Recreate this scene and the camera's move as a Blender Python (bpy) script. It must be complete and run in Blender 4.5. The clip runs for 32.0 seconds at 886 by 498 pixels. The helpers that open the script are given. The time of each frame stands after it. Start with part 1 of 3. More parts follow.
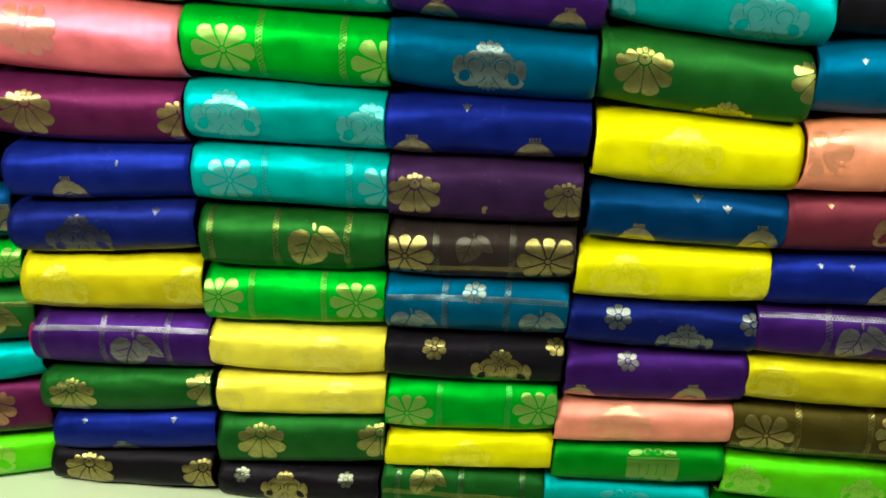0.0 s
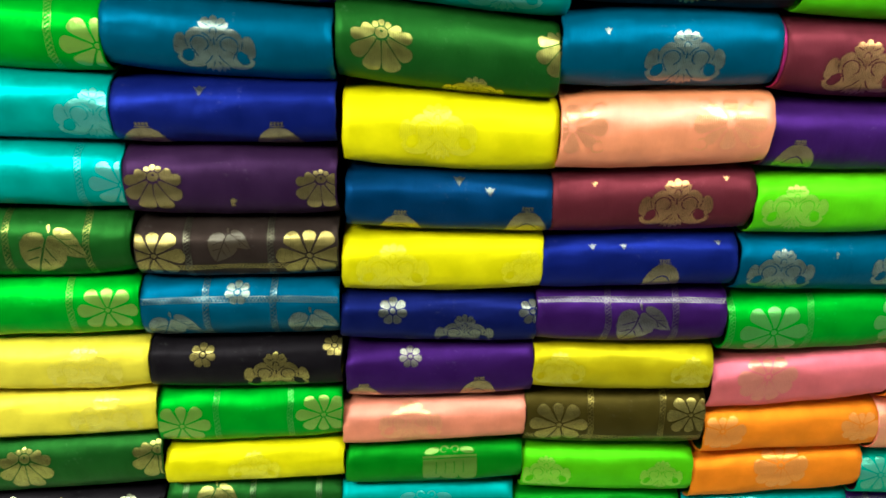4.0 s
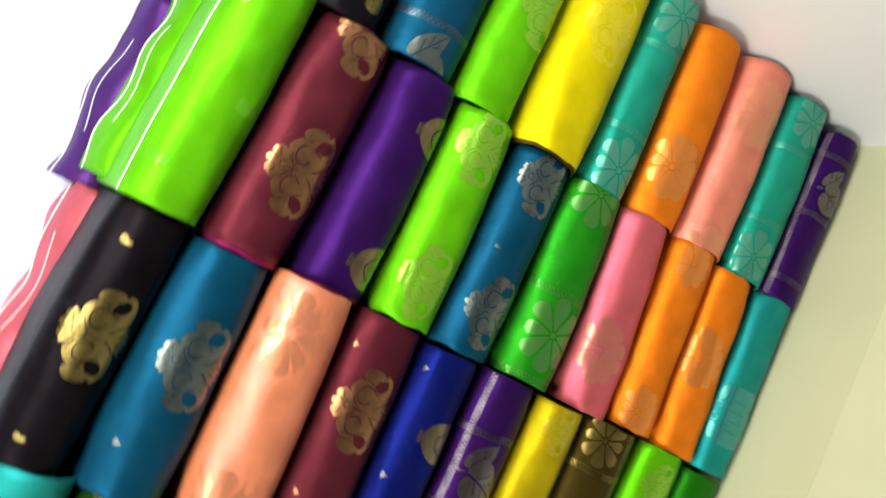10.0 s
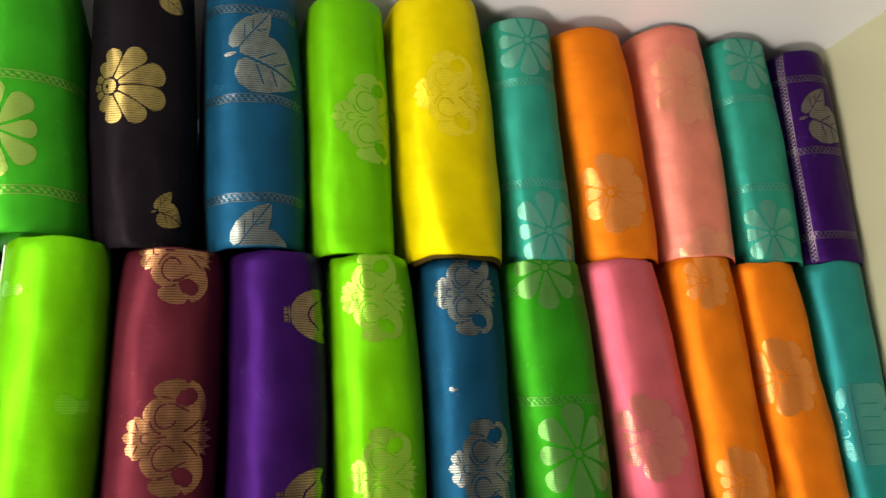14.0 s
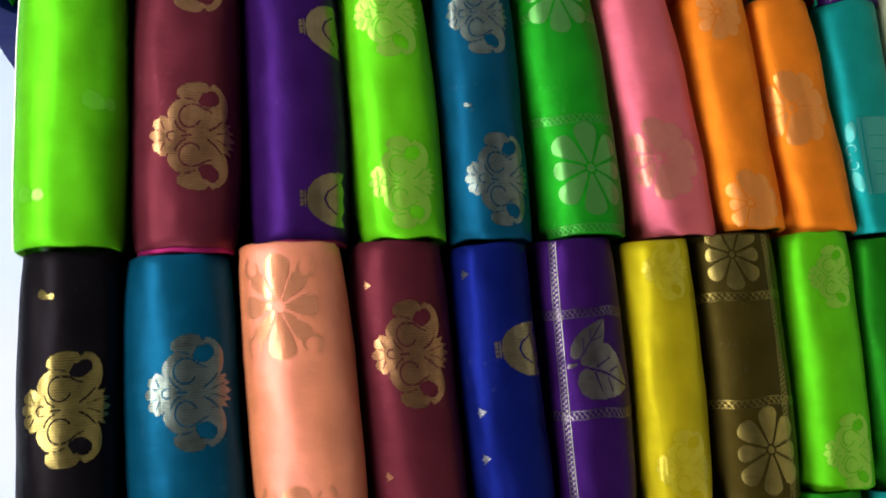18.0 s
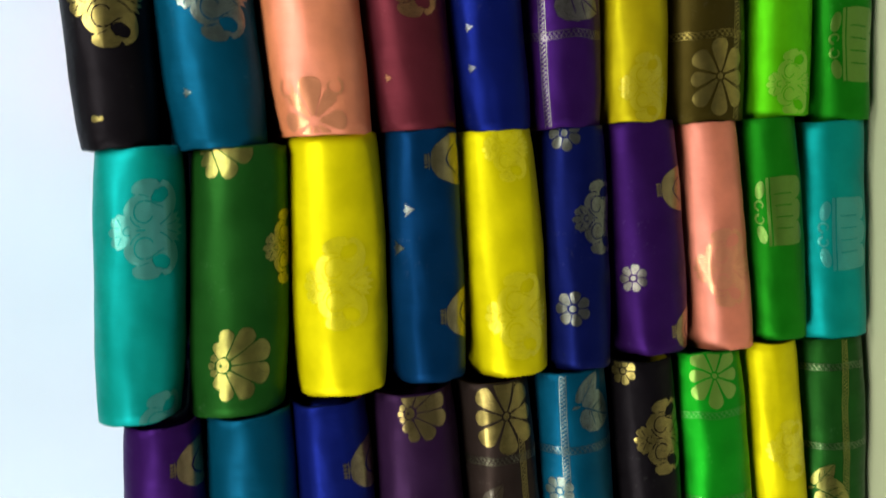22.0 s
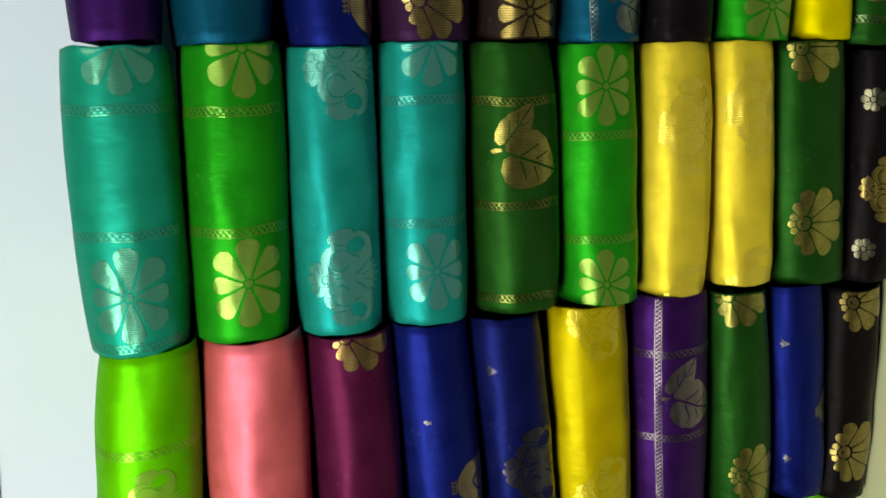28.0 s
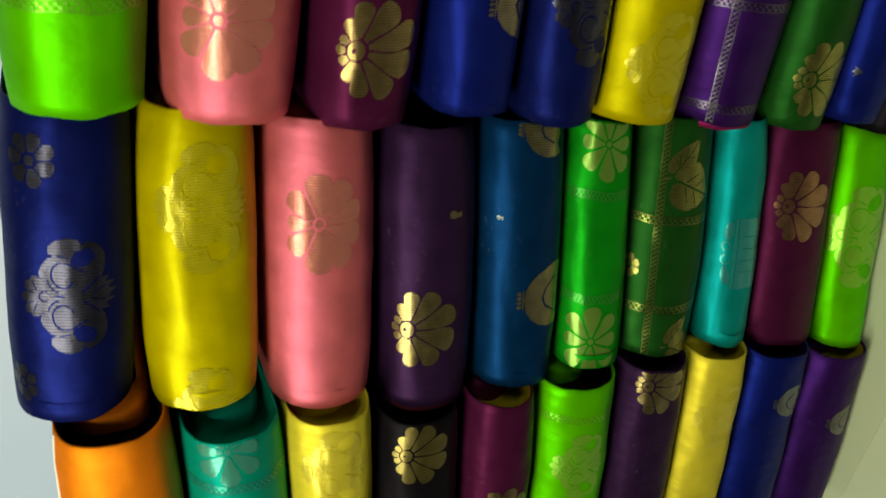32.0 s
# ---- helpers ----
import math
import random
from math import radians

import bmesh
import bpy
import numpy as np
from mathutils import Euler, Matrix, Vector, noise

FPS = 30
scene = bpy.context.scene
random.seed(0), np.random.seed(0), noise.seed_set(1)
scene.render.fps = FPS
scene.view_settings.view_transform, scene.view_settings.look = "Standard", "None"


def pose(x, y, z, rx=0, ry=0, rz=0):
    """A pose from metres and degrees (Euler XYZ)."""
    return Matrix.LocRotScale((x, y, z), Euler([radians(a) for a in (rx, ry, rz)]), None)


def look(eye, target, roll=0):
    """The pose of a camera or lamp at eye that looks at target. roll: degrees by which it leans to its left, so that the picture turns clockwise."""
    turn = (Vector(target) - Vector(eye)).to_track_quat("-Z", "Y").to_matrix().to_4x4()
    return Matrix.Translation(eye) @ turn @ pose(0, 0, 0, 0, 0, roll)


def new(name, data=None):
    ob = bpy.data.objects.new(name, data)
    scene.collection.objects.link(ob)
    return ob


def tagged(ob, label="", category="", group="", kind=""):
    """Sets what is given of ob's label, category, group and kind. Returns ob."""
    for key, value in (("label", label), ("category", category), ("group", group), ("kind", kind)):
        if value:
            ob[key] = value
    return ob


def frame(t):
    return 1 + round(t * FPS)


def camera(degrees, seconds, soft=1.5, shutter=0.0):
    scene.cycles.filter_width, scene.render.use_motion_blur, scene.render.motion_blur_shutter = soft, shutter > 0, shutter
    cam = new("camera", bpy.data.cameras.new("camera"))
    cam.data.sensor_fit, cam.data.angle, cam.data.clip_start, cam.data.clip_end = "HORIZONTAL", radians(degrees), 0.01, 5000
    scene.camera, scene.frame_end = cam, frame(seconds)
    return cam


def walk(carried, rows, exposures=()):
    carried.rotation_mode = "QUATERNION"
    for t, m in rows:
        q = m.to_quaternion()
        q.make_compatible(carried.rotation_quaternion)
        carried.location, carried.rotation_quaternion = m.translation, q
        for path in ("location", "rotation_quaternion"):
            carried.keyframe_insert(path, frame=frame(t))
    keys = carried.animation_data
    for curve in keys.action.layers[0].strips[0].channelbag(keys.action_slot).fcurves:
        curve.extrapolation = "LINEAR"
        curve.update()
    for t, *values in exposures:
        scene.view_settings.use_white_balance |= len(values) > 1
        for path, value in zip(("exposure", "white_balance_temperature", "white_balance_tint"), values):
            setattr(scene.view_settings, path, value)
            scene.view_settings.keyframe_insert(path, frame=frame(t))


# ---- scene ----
from mathutils.geometry import tessellate_polygon

cam = camera(58.1, 32.0, soft=1.65, shutter=0.4)
PATH = [
    (0, (0.202, -1.180, 1.992), (0.045, 0.592, 1.071), 1.2),
    (0.5, (0.235, -1.161, 1.987), (0.114, 0.609, 1.058), 1.7),
    (1, (0.263, -1.151, 1.982), (0.172, 0.615, 1.042), 2.1),
    (1.5, (0.301, -1.135, 1.976), (0.225, 0.629, 1.036), 2.2),
    (2, (0.323, -1.131, 1.977), (0.269, 0.634, 1.036), 2.4),
    (2.5, (0.349, -1.125, 1.972), (0.324, 0.640, 1.033), 2.9),
    (4.5, (0.491, -1.087, 1.947), (0.577, 0.682, 1.034), 1.5),
    (5, (0.540, -1.100, 1.957), (0.671, 0.665, 1.050), 1.7),
    (5.5, (0.573, -1.110, 1.955), (0.756, 0.648, 1.036), 1.2),
    (6, (0.585, -1.108, 1.964), (0.807, 0.641, 1.043), 0.5),
    (6.5, (0.594, -1.093, 1.974), (0.883, 0.641, 1.039), -0.9),
    (7, (0.595, -1.092, 1.983), (0.931, 0.631, 1.043), -1.5),
    (7.5, (0.594, -1.092, 1.989), (0.939, 0.627, 1.044), -2.3),
    (8, (0.601, -1.095, 1.990), (0.948, 0.623, 1.040), -2.7),
    (8.5, (0.631, -1.106, 1.995), (0.975, 0.608, 1.029), -5.4),
    (9, (0.723, -1.079, 1.995), (1.046, 0.597, 0.946), -16.7),
    (9.5, (0.814, -1.008, 1.993), (1.158, 0.677, 0.959), -39.1),
    (10, (0.953, -0.913, 1.937), (1.161, 0.856, 1.004), -61.4),
    (10.5, (1.072, -0.873, 1.842), (1.335, 0.932, 0.995), -75.6),
    (11, (1.114, -0.839, 1.727), (1.416, 0.989, 0.935), -81.8),
    (11.5, (1.147, -0.861, 1.682), (1.538, 1.018, 1.104), -82.6),
    (12, (1.143, -0.830, 1.634), (1.581, 1.034, 1.064), -85.3),
    (12.5, (1.114, -0.865, 1.627), (1.609, 0.982, 1.069), -87.0),
    (13, (1.099, -0.864, 1.634), (1.607, 0.983, 1.079), -87.5),
    (13.5, (1.073, -0.848, 1.640), (1.578, 0.991, 1.072), -88.2),
    (14, (1.034, -0.835, 1.651), (1.522, 0.993, 1.068), -88.1),
    (14.5, (1.036, -0.829, 1.650), (1.462, 0.987, 1.051), -88.4),
    (15, (1.045, -0.826, 1.672), (1.339, 0.988, 1.046), -89.8),
    (15.5, (1.036, -0.827, 1.661), (1.247, 1.018, 1.074), -91.0),
    (17.5, (0.849, -0.808, 1.658), (1.213, 1.058, 1.082), -91.1),
    (18, (0.824, -0.812, 1.657), (1.089, 1.087, 1.102), -91.6),
    (18.5, (0.803, -0.828, 1.671), (0.991, 1.075, 1.096), -91.9),
    (19, (0.788, -0.832, 1.678), (0.920, 1.070, 1.086), -92.3),
    (19.5, (0.772, -0.839, 1.672), (0.821, 1.065, 1.067), -92.5),
    (20, (0.753, -0.845, 1.686), (0.755, 1.052, 1.057), -92.9),
    (20.5, (0.743, -0.869, 1.688), (0.688, 1.031, 1.065), -93.7),
    (21, (0.701, -0.900, 1.694), (0.571, 1.004, 1.087), -94.9),
    (21.5, (0.660, -0.903, 1.694), (0.488, 1.011, 1.115), -95.6),
    (22, (0.624, -0.927, 1.710), (0.362, 0.983, 1.149), -95.7),
    (22.5, (0.597, -0.894, 1.719), (0.205, 0.992, 1.134), -95.4),
    (23, (0.482, -0.884, 1.730), (0.116, 0.991, 1.117), -94.7),
    (23.5, (0.433, -0.879, 1.750), (0.123, 0.997, 1.135), -94.5),
    (24, (0.380, -0.904, 1.760), (0.095, 0.972, 1.149), -94.6),
    (24.5, (0.365, -0.945, 1.775), (0.082, 0.935, 1.179), -94.9),
    (26.5, (0.119, -0.872, 1.740), (-0.201, 1.013, 1.173), -96.5),
    (27, (0.085, -0.845, 1.739), (-0.267, 1.028, 1.152), -95.5),
    (27.5, (0.037, -0.848, 1.746), (-0.415, 1.004, 1.145), -96.1),
    (28, (-0.004, -0.858, 1.759), (-0.492, 0.983, 1.147), -96.4),
    (28.5, (-0.049, -0.862, 1.773), (-0.560, 0.967, 1.141), -96.5),
    (29, (-0.114, -0.837, 1.782), (-0.657, 0.981, 1.144), -96.7),
    (29.5, (-0.169, -0.805, 1.790), (-0.769, 0.994, 1.142), -97.1),
    (30, (-0.205, -0.782, 1.784), (-0.889, 0.982, 1.125), -97.9),
    (30.5, (-0.237, -0.763, 1.787), (-0.989, 0.955, 1.105), -98.4),
    (31, (-0.280, -0.744, 1.791), (-1.128, 0.918, 1.090), -99.1),
    (31.5, (-0.322, -0.720, 1.798), (-1.251, 0.877, 1.061), -97.8),
    (32, (-0.363, -0.679, 1.827), (-1.373, 0.851, 1.056), -96.2),
]
walk(cam, [(t, look(eye, target, roll)) for t, eye, target, roll in PATH], exposures=[
    (0, -0.62, 6250, -3), (1, -0.72, 6250, -3), (2.5, -0.85, 6250, -2), (4.5, -0.25, 6100, 0), (6, 0.1, 6000, 2), (7, -0.58, 6250, 10), (8.5, -0.52, 6250, 14), (10, -0.62, 6600, 21),
    (11, -0.55, 6750, 19), (12, -0.75, 6750, 22), (13, -1.02, 6850, 27), (15, -0.92, 7200, 33), (18, -1.03, 6200, 20), (20, -1.1, 6300, 15), (21, -1.25, 6400, 10),
    (22, -1.15, 6400, 10), (23, -0.57, 6450, 8), (24, -0.9, 6600, 8), (24.5, -1.1, 6600, 8), (27, -1.45, 6850, 11), (28, -1.52, 7000, 9), (31, -1.7, 7000, 3), (32, -1.95, 7000, 0),
])

# ---- light ----
world = bpy.data.worlds.new("room_air")
world.use_nodes = True
world.node_tree.nodes["Background"].inputs[0].default_value = (1.0, 1.0, 0.9, 1)
world.node_tree.nodes["Background"].inputs[1].default_value = 0.014
scene.world = world


def area_lamp(name, eye, target, sx, sy, watts, colour):
    data = bpy.data.lights.new(name, "AREA")
    data.shape, data.size, data.size_y, data.energy, data.color = "RECTANGLE", sx, sy, watts, colour
    ob = new(name, data)
    ob.matrix_world = look(eye, target)
    return ob


for x, y, watts in ((-1.20, -1.20, 150), (1.35, -0.80, 84)):
    area_lamp("ceiling_lamp", (x, y, 2.66), (x, -0.1, 1.30), 1.6, 0.40, watts, (1.0, 1.0, 0.82))

# ---- materials ----
CLOTH = {
    "yellow": (0.57, 0.49, 0), "mustard": (0.37, 0.285, 0.002), "lyel": (0.57, 0.46, 0.036),
    "lime": (0.080, 0.350, 0.0015), "green": (0.00496, 0.208, 0.00744), "leafgreen": (0.00651, 0.143, 0.00434),
    "dgreen": (0.00781, 0.0564, 0.00694), "cyan": (0.002, 0.185, 0.160), "teal": (0.002, 0.21, 0.135),
    "tblue": (0, 0.048, 0.098), "deepblue": (0, 0.019, 0.066), "blue": (0.0024, 0.0058, 0.086), "navy": (0.00217, 0.00434, 0.0564),
    "purple": (0.0240, 0.0040, 0.0640), "dpurple": (0.0217, 0.00651, 0.0325), "maroon": (0.0781, 0.0109, 0.0195),
    "wine": (0.0564, 0.00434, 0.0304), "black": (0.00521, 0.00391, 0.00608), "brown": (0.0195, 0.0122, 0.0113),
    "olive": (0.0369, 0.026, 0.00347), "peach": (0.58, 0.18, 0.036), "rose": (0.36, 0.062, 0.026),
    "salmon": (0.60, 0.155, 0.062), "orange": (0.62, 0.140, 0.006), "white": (0.8, 0.82, 0.8),
    "magenta": (0.17, 0.008, 0.066), "violet": (0.0694, 0.0217, 0.156), "grey": (0.0608, 0.0608, 0.0651),
}
WORDS = {
    "lyel": "pale yellow", "lime": "lime green", "leafgreen": "leaf green", "dgreen": "dark green",
    "deepblue": "deep sea blue", "tblue": "peacock blue", "dpurple": "dark purple", "rose": "rose pink", "salmon": "salmon pink",
    "blue": "royal blue", "navy": "navy blue", "cyan": "turquoise", "teal": "sea green",
}
THREAD = {"pewter": (0.088, 0.080, 0.058), "gold": (0.46, 0.36, 0.11), "silver": (0.27, 0.27, 0.19), "copper": (0.50, 0.29, 0.12)}


def nodes_of(name):
    mat = bpy.data.materials.new(name)
    mat.use_nodes = True
    tree = mat.node_tree
    return mat, tree, tree.nodes["Principled BSDF"]


def link(tree, a, out, b, into):
    tree.links.new(a.outputs[out], b.inputs[into])


def cloth_material(name, colour, cross):
    """Shot silk: a ground of one colour, glossy cross threads of another, soft crinkles and a slow drift of tone."""
    mat, tree, bsdf = nodes_of(name)
    coord = tree.nodes.new("ShaderNodeTexCoord")
    slow = tree.nodes.new("ShaderNodeTexNoise")
    slow.inputs["Scale"].default_value, slow.inputs["Detail"].default_value = 22, 4
    link(tree, coord, "Object", slow, "Vector")
    ramp = tree.nodes.new("ShaderNodeValToRGB")
    ramp.color_ramp.elements[0].position, ramp.color_ramp.elements[1].position = 0.3, 0.72
    ramp.color_ramp.elements[0].color = (*[c * 0.84 for c in colour], 1)
    ramp.color_ramp.elements[1].color = (*[min(1, c * 1.12 + 0.002) for c in colour], 1)
    link(tree, slow, "Fac", ramp, "Fac")
    info = tree.nodes.new("ShaderNodeObjectInfo")
    shift = tree.nodes.new("ShaderNodeHueSaturation")
    vary = tree.nodes.new("ShaderNodeMapRange")
    vary.inputs["To Min"].default_value, vary.inputs["To Max"].default_value = 0.92, 1.06
    link(tree, info, "Random", vary, "Value")
    link(tree, vary, "Result", shift, "Value")
    link(tree, ramp, "Color", shift, "Color")
    # Pale flecks: thread floats, plus glints and patchy sheen put into the base colour.
    fleck, field = tree.nodes.new("ShaderNodeTexNoise"), tree.nodes.new("ShaderNodeTexNoise")
    fleck.inputs["Scale"].default_value, fleck.inputs["Detail"].default_value = 150, 3
    field.inputs["Scale"].default_value, field.inputs["Detail"].default_value = 16, 2
    link(tree, coord, "Object", fleck, "Vector")
    link(tree, coord, "Object", field, "Vector")
    glint_spots, patch = tree.nodes.new("ShaderNodeMapRange"), tree.nodes.new("ShaderNodeMapRange")
    for node, low, high, top in ((glint_spots, 0.62, 0.72, 0.36 if sum(colour) < 0.28 else 0.12), (patch, 0.50, 0.64, 1.0)):
        node.inputs["From Min"].default_value, node.inputs["From Max"].default_value = low, high
        node.inputs["To Max"].default_value = top
    link(tree, fleck, "Fac", glint_spots, "Value")
    link(tree, field, "Fac", patch, "Value")
    loose = tree.nodes.new("ShaderNodeMath")
    loose.operation = "MULTIPLY"
    link(tree, glint_spots, "Result", loose, 0)
    link(tree, patch, "Result", loose, 1)
    mixed = tree.nodes.new("ShaderNodeMixRGB")
    mixed.inputs["Color2"].default_value = (*[min(1, c * 1.6 + (0.06 if sum(colour) < 0.28 else 0.01)) for c in colour], 1)
    link(tree, loose, "Value", mixed, "Fac")
    link(tree, shift, "Color", mixed, "Color1")
    link(tree, mixed, "Color", bsdf, "Base Color")
    weave = tree.nodes.new("ShaderNodeTexWave")
    weave.inputs["Scale"].default_value, weave.inputs["Distortion"].default_value = 190, 1.5
    link(tree, coord, "Object", weave, "Vector")
    stretch = tree.nodes.new("ShaderNodeMapping")
    stretch.inputs["Scale"].default_value = (60, 26, 26)
    link(tree, coord, "Object", stretch, "Vector")
    crinkle = tree.nodes.new("ShaderNodeTexNoise")
    crinkle.inputs["Scale"].default_value, crinkle.inputs["Detail"].default_value = 1.1, 8
    link(tree, stretch, "Vector", crinkle, "Vector")
    fine = tree.nodes.new("ShaderNodeBump")
    fine.inputs["Strength"].default_value, fine.inputs["Distance"].default_value = 0.06, 0.0004
    link(tree, weave, "Fac", fine, "Height")
    soft = tree.nodes.new("ShaderNodeBump")
    soft.inputs["Strength"].default_value, soft.inputs["Distance"].default_value = 0.55, 0.0022
    link(tree, crinkle, "Fac", soft, "Height")
    link(tree, fine, "Normal", soft, "Normal")
    ridge = tree.nodes.new("ShaderNodeTexNoise")
    ridge.noise_type = "RIDGED_MULTIFRACTAL"
    ridge.inputs["Scale"].default_value, ridge.inputs["Detail"].default_value = 14, 2
    link(tree, coord, "Object", ridge, "Vector")
    crease = tree.nodes.new("ShaderNodeBump")
    crease.inputs["Strength"].default_value, crease.inputs["Distance"].default_value = 0.32, 0.0016
    link(tree, ridge, "Fac", crease, "Height")
    link(tree, soft, "Normal", crease, "Normal")
    link(tree, crease, "Normal", bsdf, "Normal")
    rough = tree.nodes.new("ShaderNodeMapRange")
    shot = max(colour) == colour[0] and 0.04 < colour[1] < 0.22
    rough.inputs["To Min"].default_value, rough.inputs["To Max"].default_value = (0.54, 0.64) if shot else (0.42, 0.54)
    link(tree, crinkle, "Fac", rough, "Value")
    link(tree, rough, "Result", bsdf, "Roughness")
    bsdf.inputs["Specular IOR Level"].default_value = 0.05
    gloss = tree.nodes.new("ShaderNodeBsdfPrincipled")
    gloss.inputs["Metallic"].default_value = 1.0
    tone = tree.nodes.new("ShaderNodeMixRGB")
    tone.blend_type = "MULTIPLY"
    tone.inputs["Fac"].default_value = 0.6
    tone.inputs["Color1"].default_value = (*cross, 1)
    drift = tree.nodes.new("ShaderNodeMapRange")
    drift.inputs["From Min"].default_value, drift.inputs["From Max"].default_value = 0.35, 0.65
    drift.inputs["To Min"].default_value = 0.75
    link(tree, slow, "Fac", drift, "Value")
    link(tree, drift, "Result", tone, "Color2")
    link(tree, tone, "Color", gloss, "Base Color")
    link(tree, rough, "Result", gloss, "Roughness")
    link(tree, crease, "Normal", gloss, "Normal")
    share = tree.nodes.new("ShaderNodeMixShader")
    share.inputs["Fac"].default_value = 0.52 if shot else 0.48 if sum(colour) < 0.28 else 0.34
    link(tree, bsdf, "BSDF", share, 1)
    link(tree, gloss, "BSDF", share, 2)
    link(tree, share, "Shader", tree.nodes["Material Output"], "Surface")
    return mat


def thread_material(name, colour, metal, low=0.45, high=1.4):
    """Metallic thread, woven in fine ribs along the roll."""
    mat, tree, bsdf = nodes_of(name)
    coord = tree.nodes.new("ShaderNodeTexCoord")
    rib = tree.nodes.new("ShaderNodeTexWave")
    rib.inputs["Scale"].default_value, rib.inputs["Distortion"].default_value = 120, 0.6
    rib.inputs["Detail"].default_value = 1
    link(tree, coord, "Object", rib, "Vector")
    wear = tree.nodes.new("ShaderNodeTexNoise")
    wear.inputs["Scale"].default_value, wear.inputs["Detail"].default_value = 90, 5
    link(tree, coord, "Object", wear, "Vector")
    both = tree.nodes.new("ShaderNodeMath")
    both.operation = "MULTIPLY_ADD"
    both.inputs[1].default_value = 0.75
    link(tree, rib, "Fac", both, 0)
    link(tree, wear, "Fac", both, 2)
    ramp = tree.nodes.new("ShaderNodeValToRGB")
    ramp.color_ramp.elements[0].position, ramp.color_ramp.elements[1].position = 0.55, 1.0
    ramp.color_ramp.elements[0].color = (*[c * low for c in colour], 1)
    ramp.color_ramp.elements[1].color = (*[min(1, c * high) for c in colour], 1)
    link(tree, both, "Value", ramp, "Fac")
    link(tree, ramp, "Color", bsdf, "Base Color")
    bump = tree.nodes.new("ShaderNodeBump")
    bump.inputs["Strength"].default_value, bump.inputs["Distance"].default_value = 0.4, 0.0006
    link(tree, both, "Value", bump, "Height")
    link(tree, bump, "Normal", bsdf, "Normal")
    bsdf.inputs["Metallic"].default_value = metal
    bsdf.inputs["Roughness"].default_value = 0.32
    return mat


def painted(name, colour, rough, scale, spread, bump=0.1):
    """Plaster, laminate or board with faint blotches and grain."""
    mat, tree, bsdf = nodes_of(name)
    coord = tree.nodes.new("ShaderNodeTexCoord")
    blot = tree.nodes.new("ShaderNodeTexNoise")
    blot.inputs["Scale"].default_value, blot.inputs["Detail"].default_value = scale, 6
    link(tree, coord, "Object", blot, "Vector")
    ramp = tree.nodes.new("ShaderNodeValToRGB")
    ramp.color_ramp.elements[0].position, ramp.color_ramp.elements[1].position = 0.3, 0.7
    ramp.color_ramp.elements[0].color = (*[c * (1 - spread) for c in colour], 1)
    ramp.color_ramp.elements[1].color = (*[min(1, c * (1 + spread * 0.5)) for c in colour], 1)
    link(tree, blot, "Fac", ramp, "Fac")
    link(tree, ramp, "Color", bsdf, "Base Color")
    grain = tree.nodes.new("ShaderNodeTexNoise")
    grain.inputs["Scale"].default_value, grain.inputs["Detail"].default_value = scale * 30, 3
    link(tree, coord, "Object", grain, "Vector")
    low = tree.nodes.new("ShaderNodeBump")
    low.inputs["Strength"].default_value, low.inputs["Distance"].default_value = bump, 0.001
    link(tree, grain, "Fac", low, "Height")
    link(tree, low, "Normal", bsdf, "Normal")
    bsdf.inputs["Roughness"].default_value = rough
    return mat


CROSS = {
    "rose": (0.86, 0.21, 0.36), "peach": (0.92, 0.36, 0.34), "salmon": (0.90, 0.37, 0.34), "lime": (0.085, 0.62, 0.003),
    "teal": (0.0, 0.36, 0.33), "orange": (0.85, 0.27, 0.015), "cyan": (0.0, 0.34, 0.40), "yellow": (0.70, 0.62, 0.0), "mustard": (0.48, 0.43, 0.004),
    "tblue": (0.0, 0.068, 0.155), "deepblue": (0.0, 0.03, 0.12), "blue": (0.004, 0.012, 0.19), "navy": (0.004, 0.009, 0.12),
    "purple": (0.036, 0.006, 0.115),
}
cloth = {name: cloth_material("silk_" + name, colour, CROSS.get(name, tuple(min(0.9, 1.25 * c) for c in colour))) for name, colour in CLOTH.items()}
thread = {}


def thread_on(colour, metal, faint=1.0):
    """Metallic thread as it shows on this cloth, whose own threads run between its ribs."""
    key = (colour, metal, faint)
    if key not in thread:
        base = CLOTH[colour]
        dark = sum(base) < 0.15
        if not dark:
            cross = 0.32 if base[0] > 2 * base[1] else 0.40
            base = [(1 - cross) * c + cross * g for c, g in zip(base, CROSS.get(colour, base))]
        if metal == "tone":
            mixed, shine = [0.93 * c + 0.02 * g for c, g in zip(base, (0.8, 0.62, 0.25))], 0.40
        else:
            share = (0.42 if dark else 0.20 if metal == "silver" else 0.28) * faint
            mixed = [share * m + (1 - share) * c for m, c in zip(THREAD[metal], base)]
            shine = 0.9 if dark else 0.58
        thread[key] = thread_material(f"thread_{metal}_on_{colour}", mixed, shine, *((0.86, 1.1) if metal == "tone" else (0.46, 1.50) if dark else (0.92, 1.10)))
    return thread[key]


WALL = painted("wall_paint", (0.545, 0.64, 0.86), 0.6, 2.5, 0.05)
PANEL = painted("panel_laminate", (0.76, 0.81, 0.87), 0.4, 1.5, 0.04, 0.04)
TOP = painted("table_laminate", (0.43, 0.46, 0.31), 0.42, 3.0, 0.07, 0.05)
BOARD = painted("board_laminate", (0.47, 0.50, 0.35), 0.42, 3.0, 0.08, 0.05)
EDGE = painted("edge_band", (0.42, 0.14, 0.04), 0.4, 12.0, 0.25)
CARCASS = painted("board", (0.62, 0.60, 0.55), 0.5, 4.0, 0.08)
FLOOR = painted("floor_tile", (0.42, 0.43, 0.45), 0.3, 2.0, 0.12, 0.03)
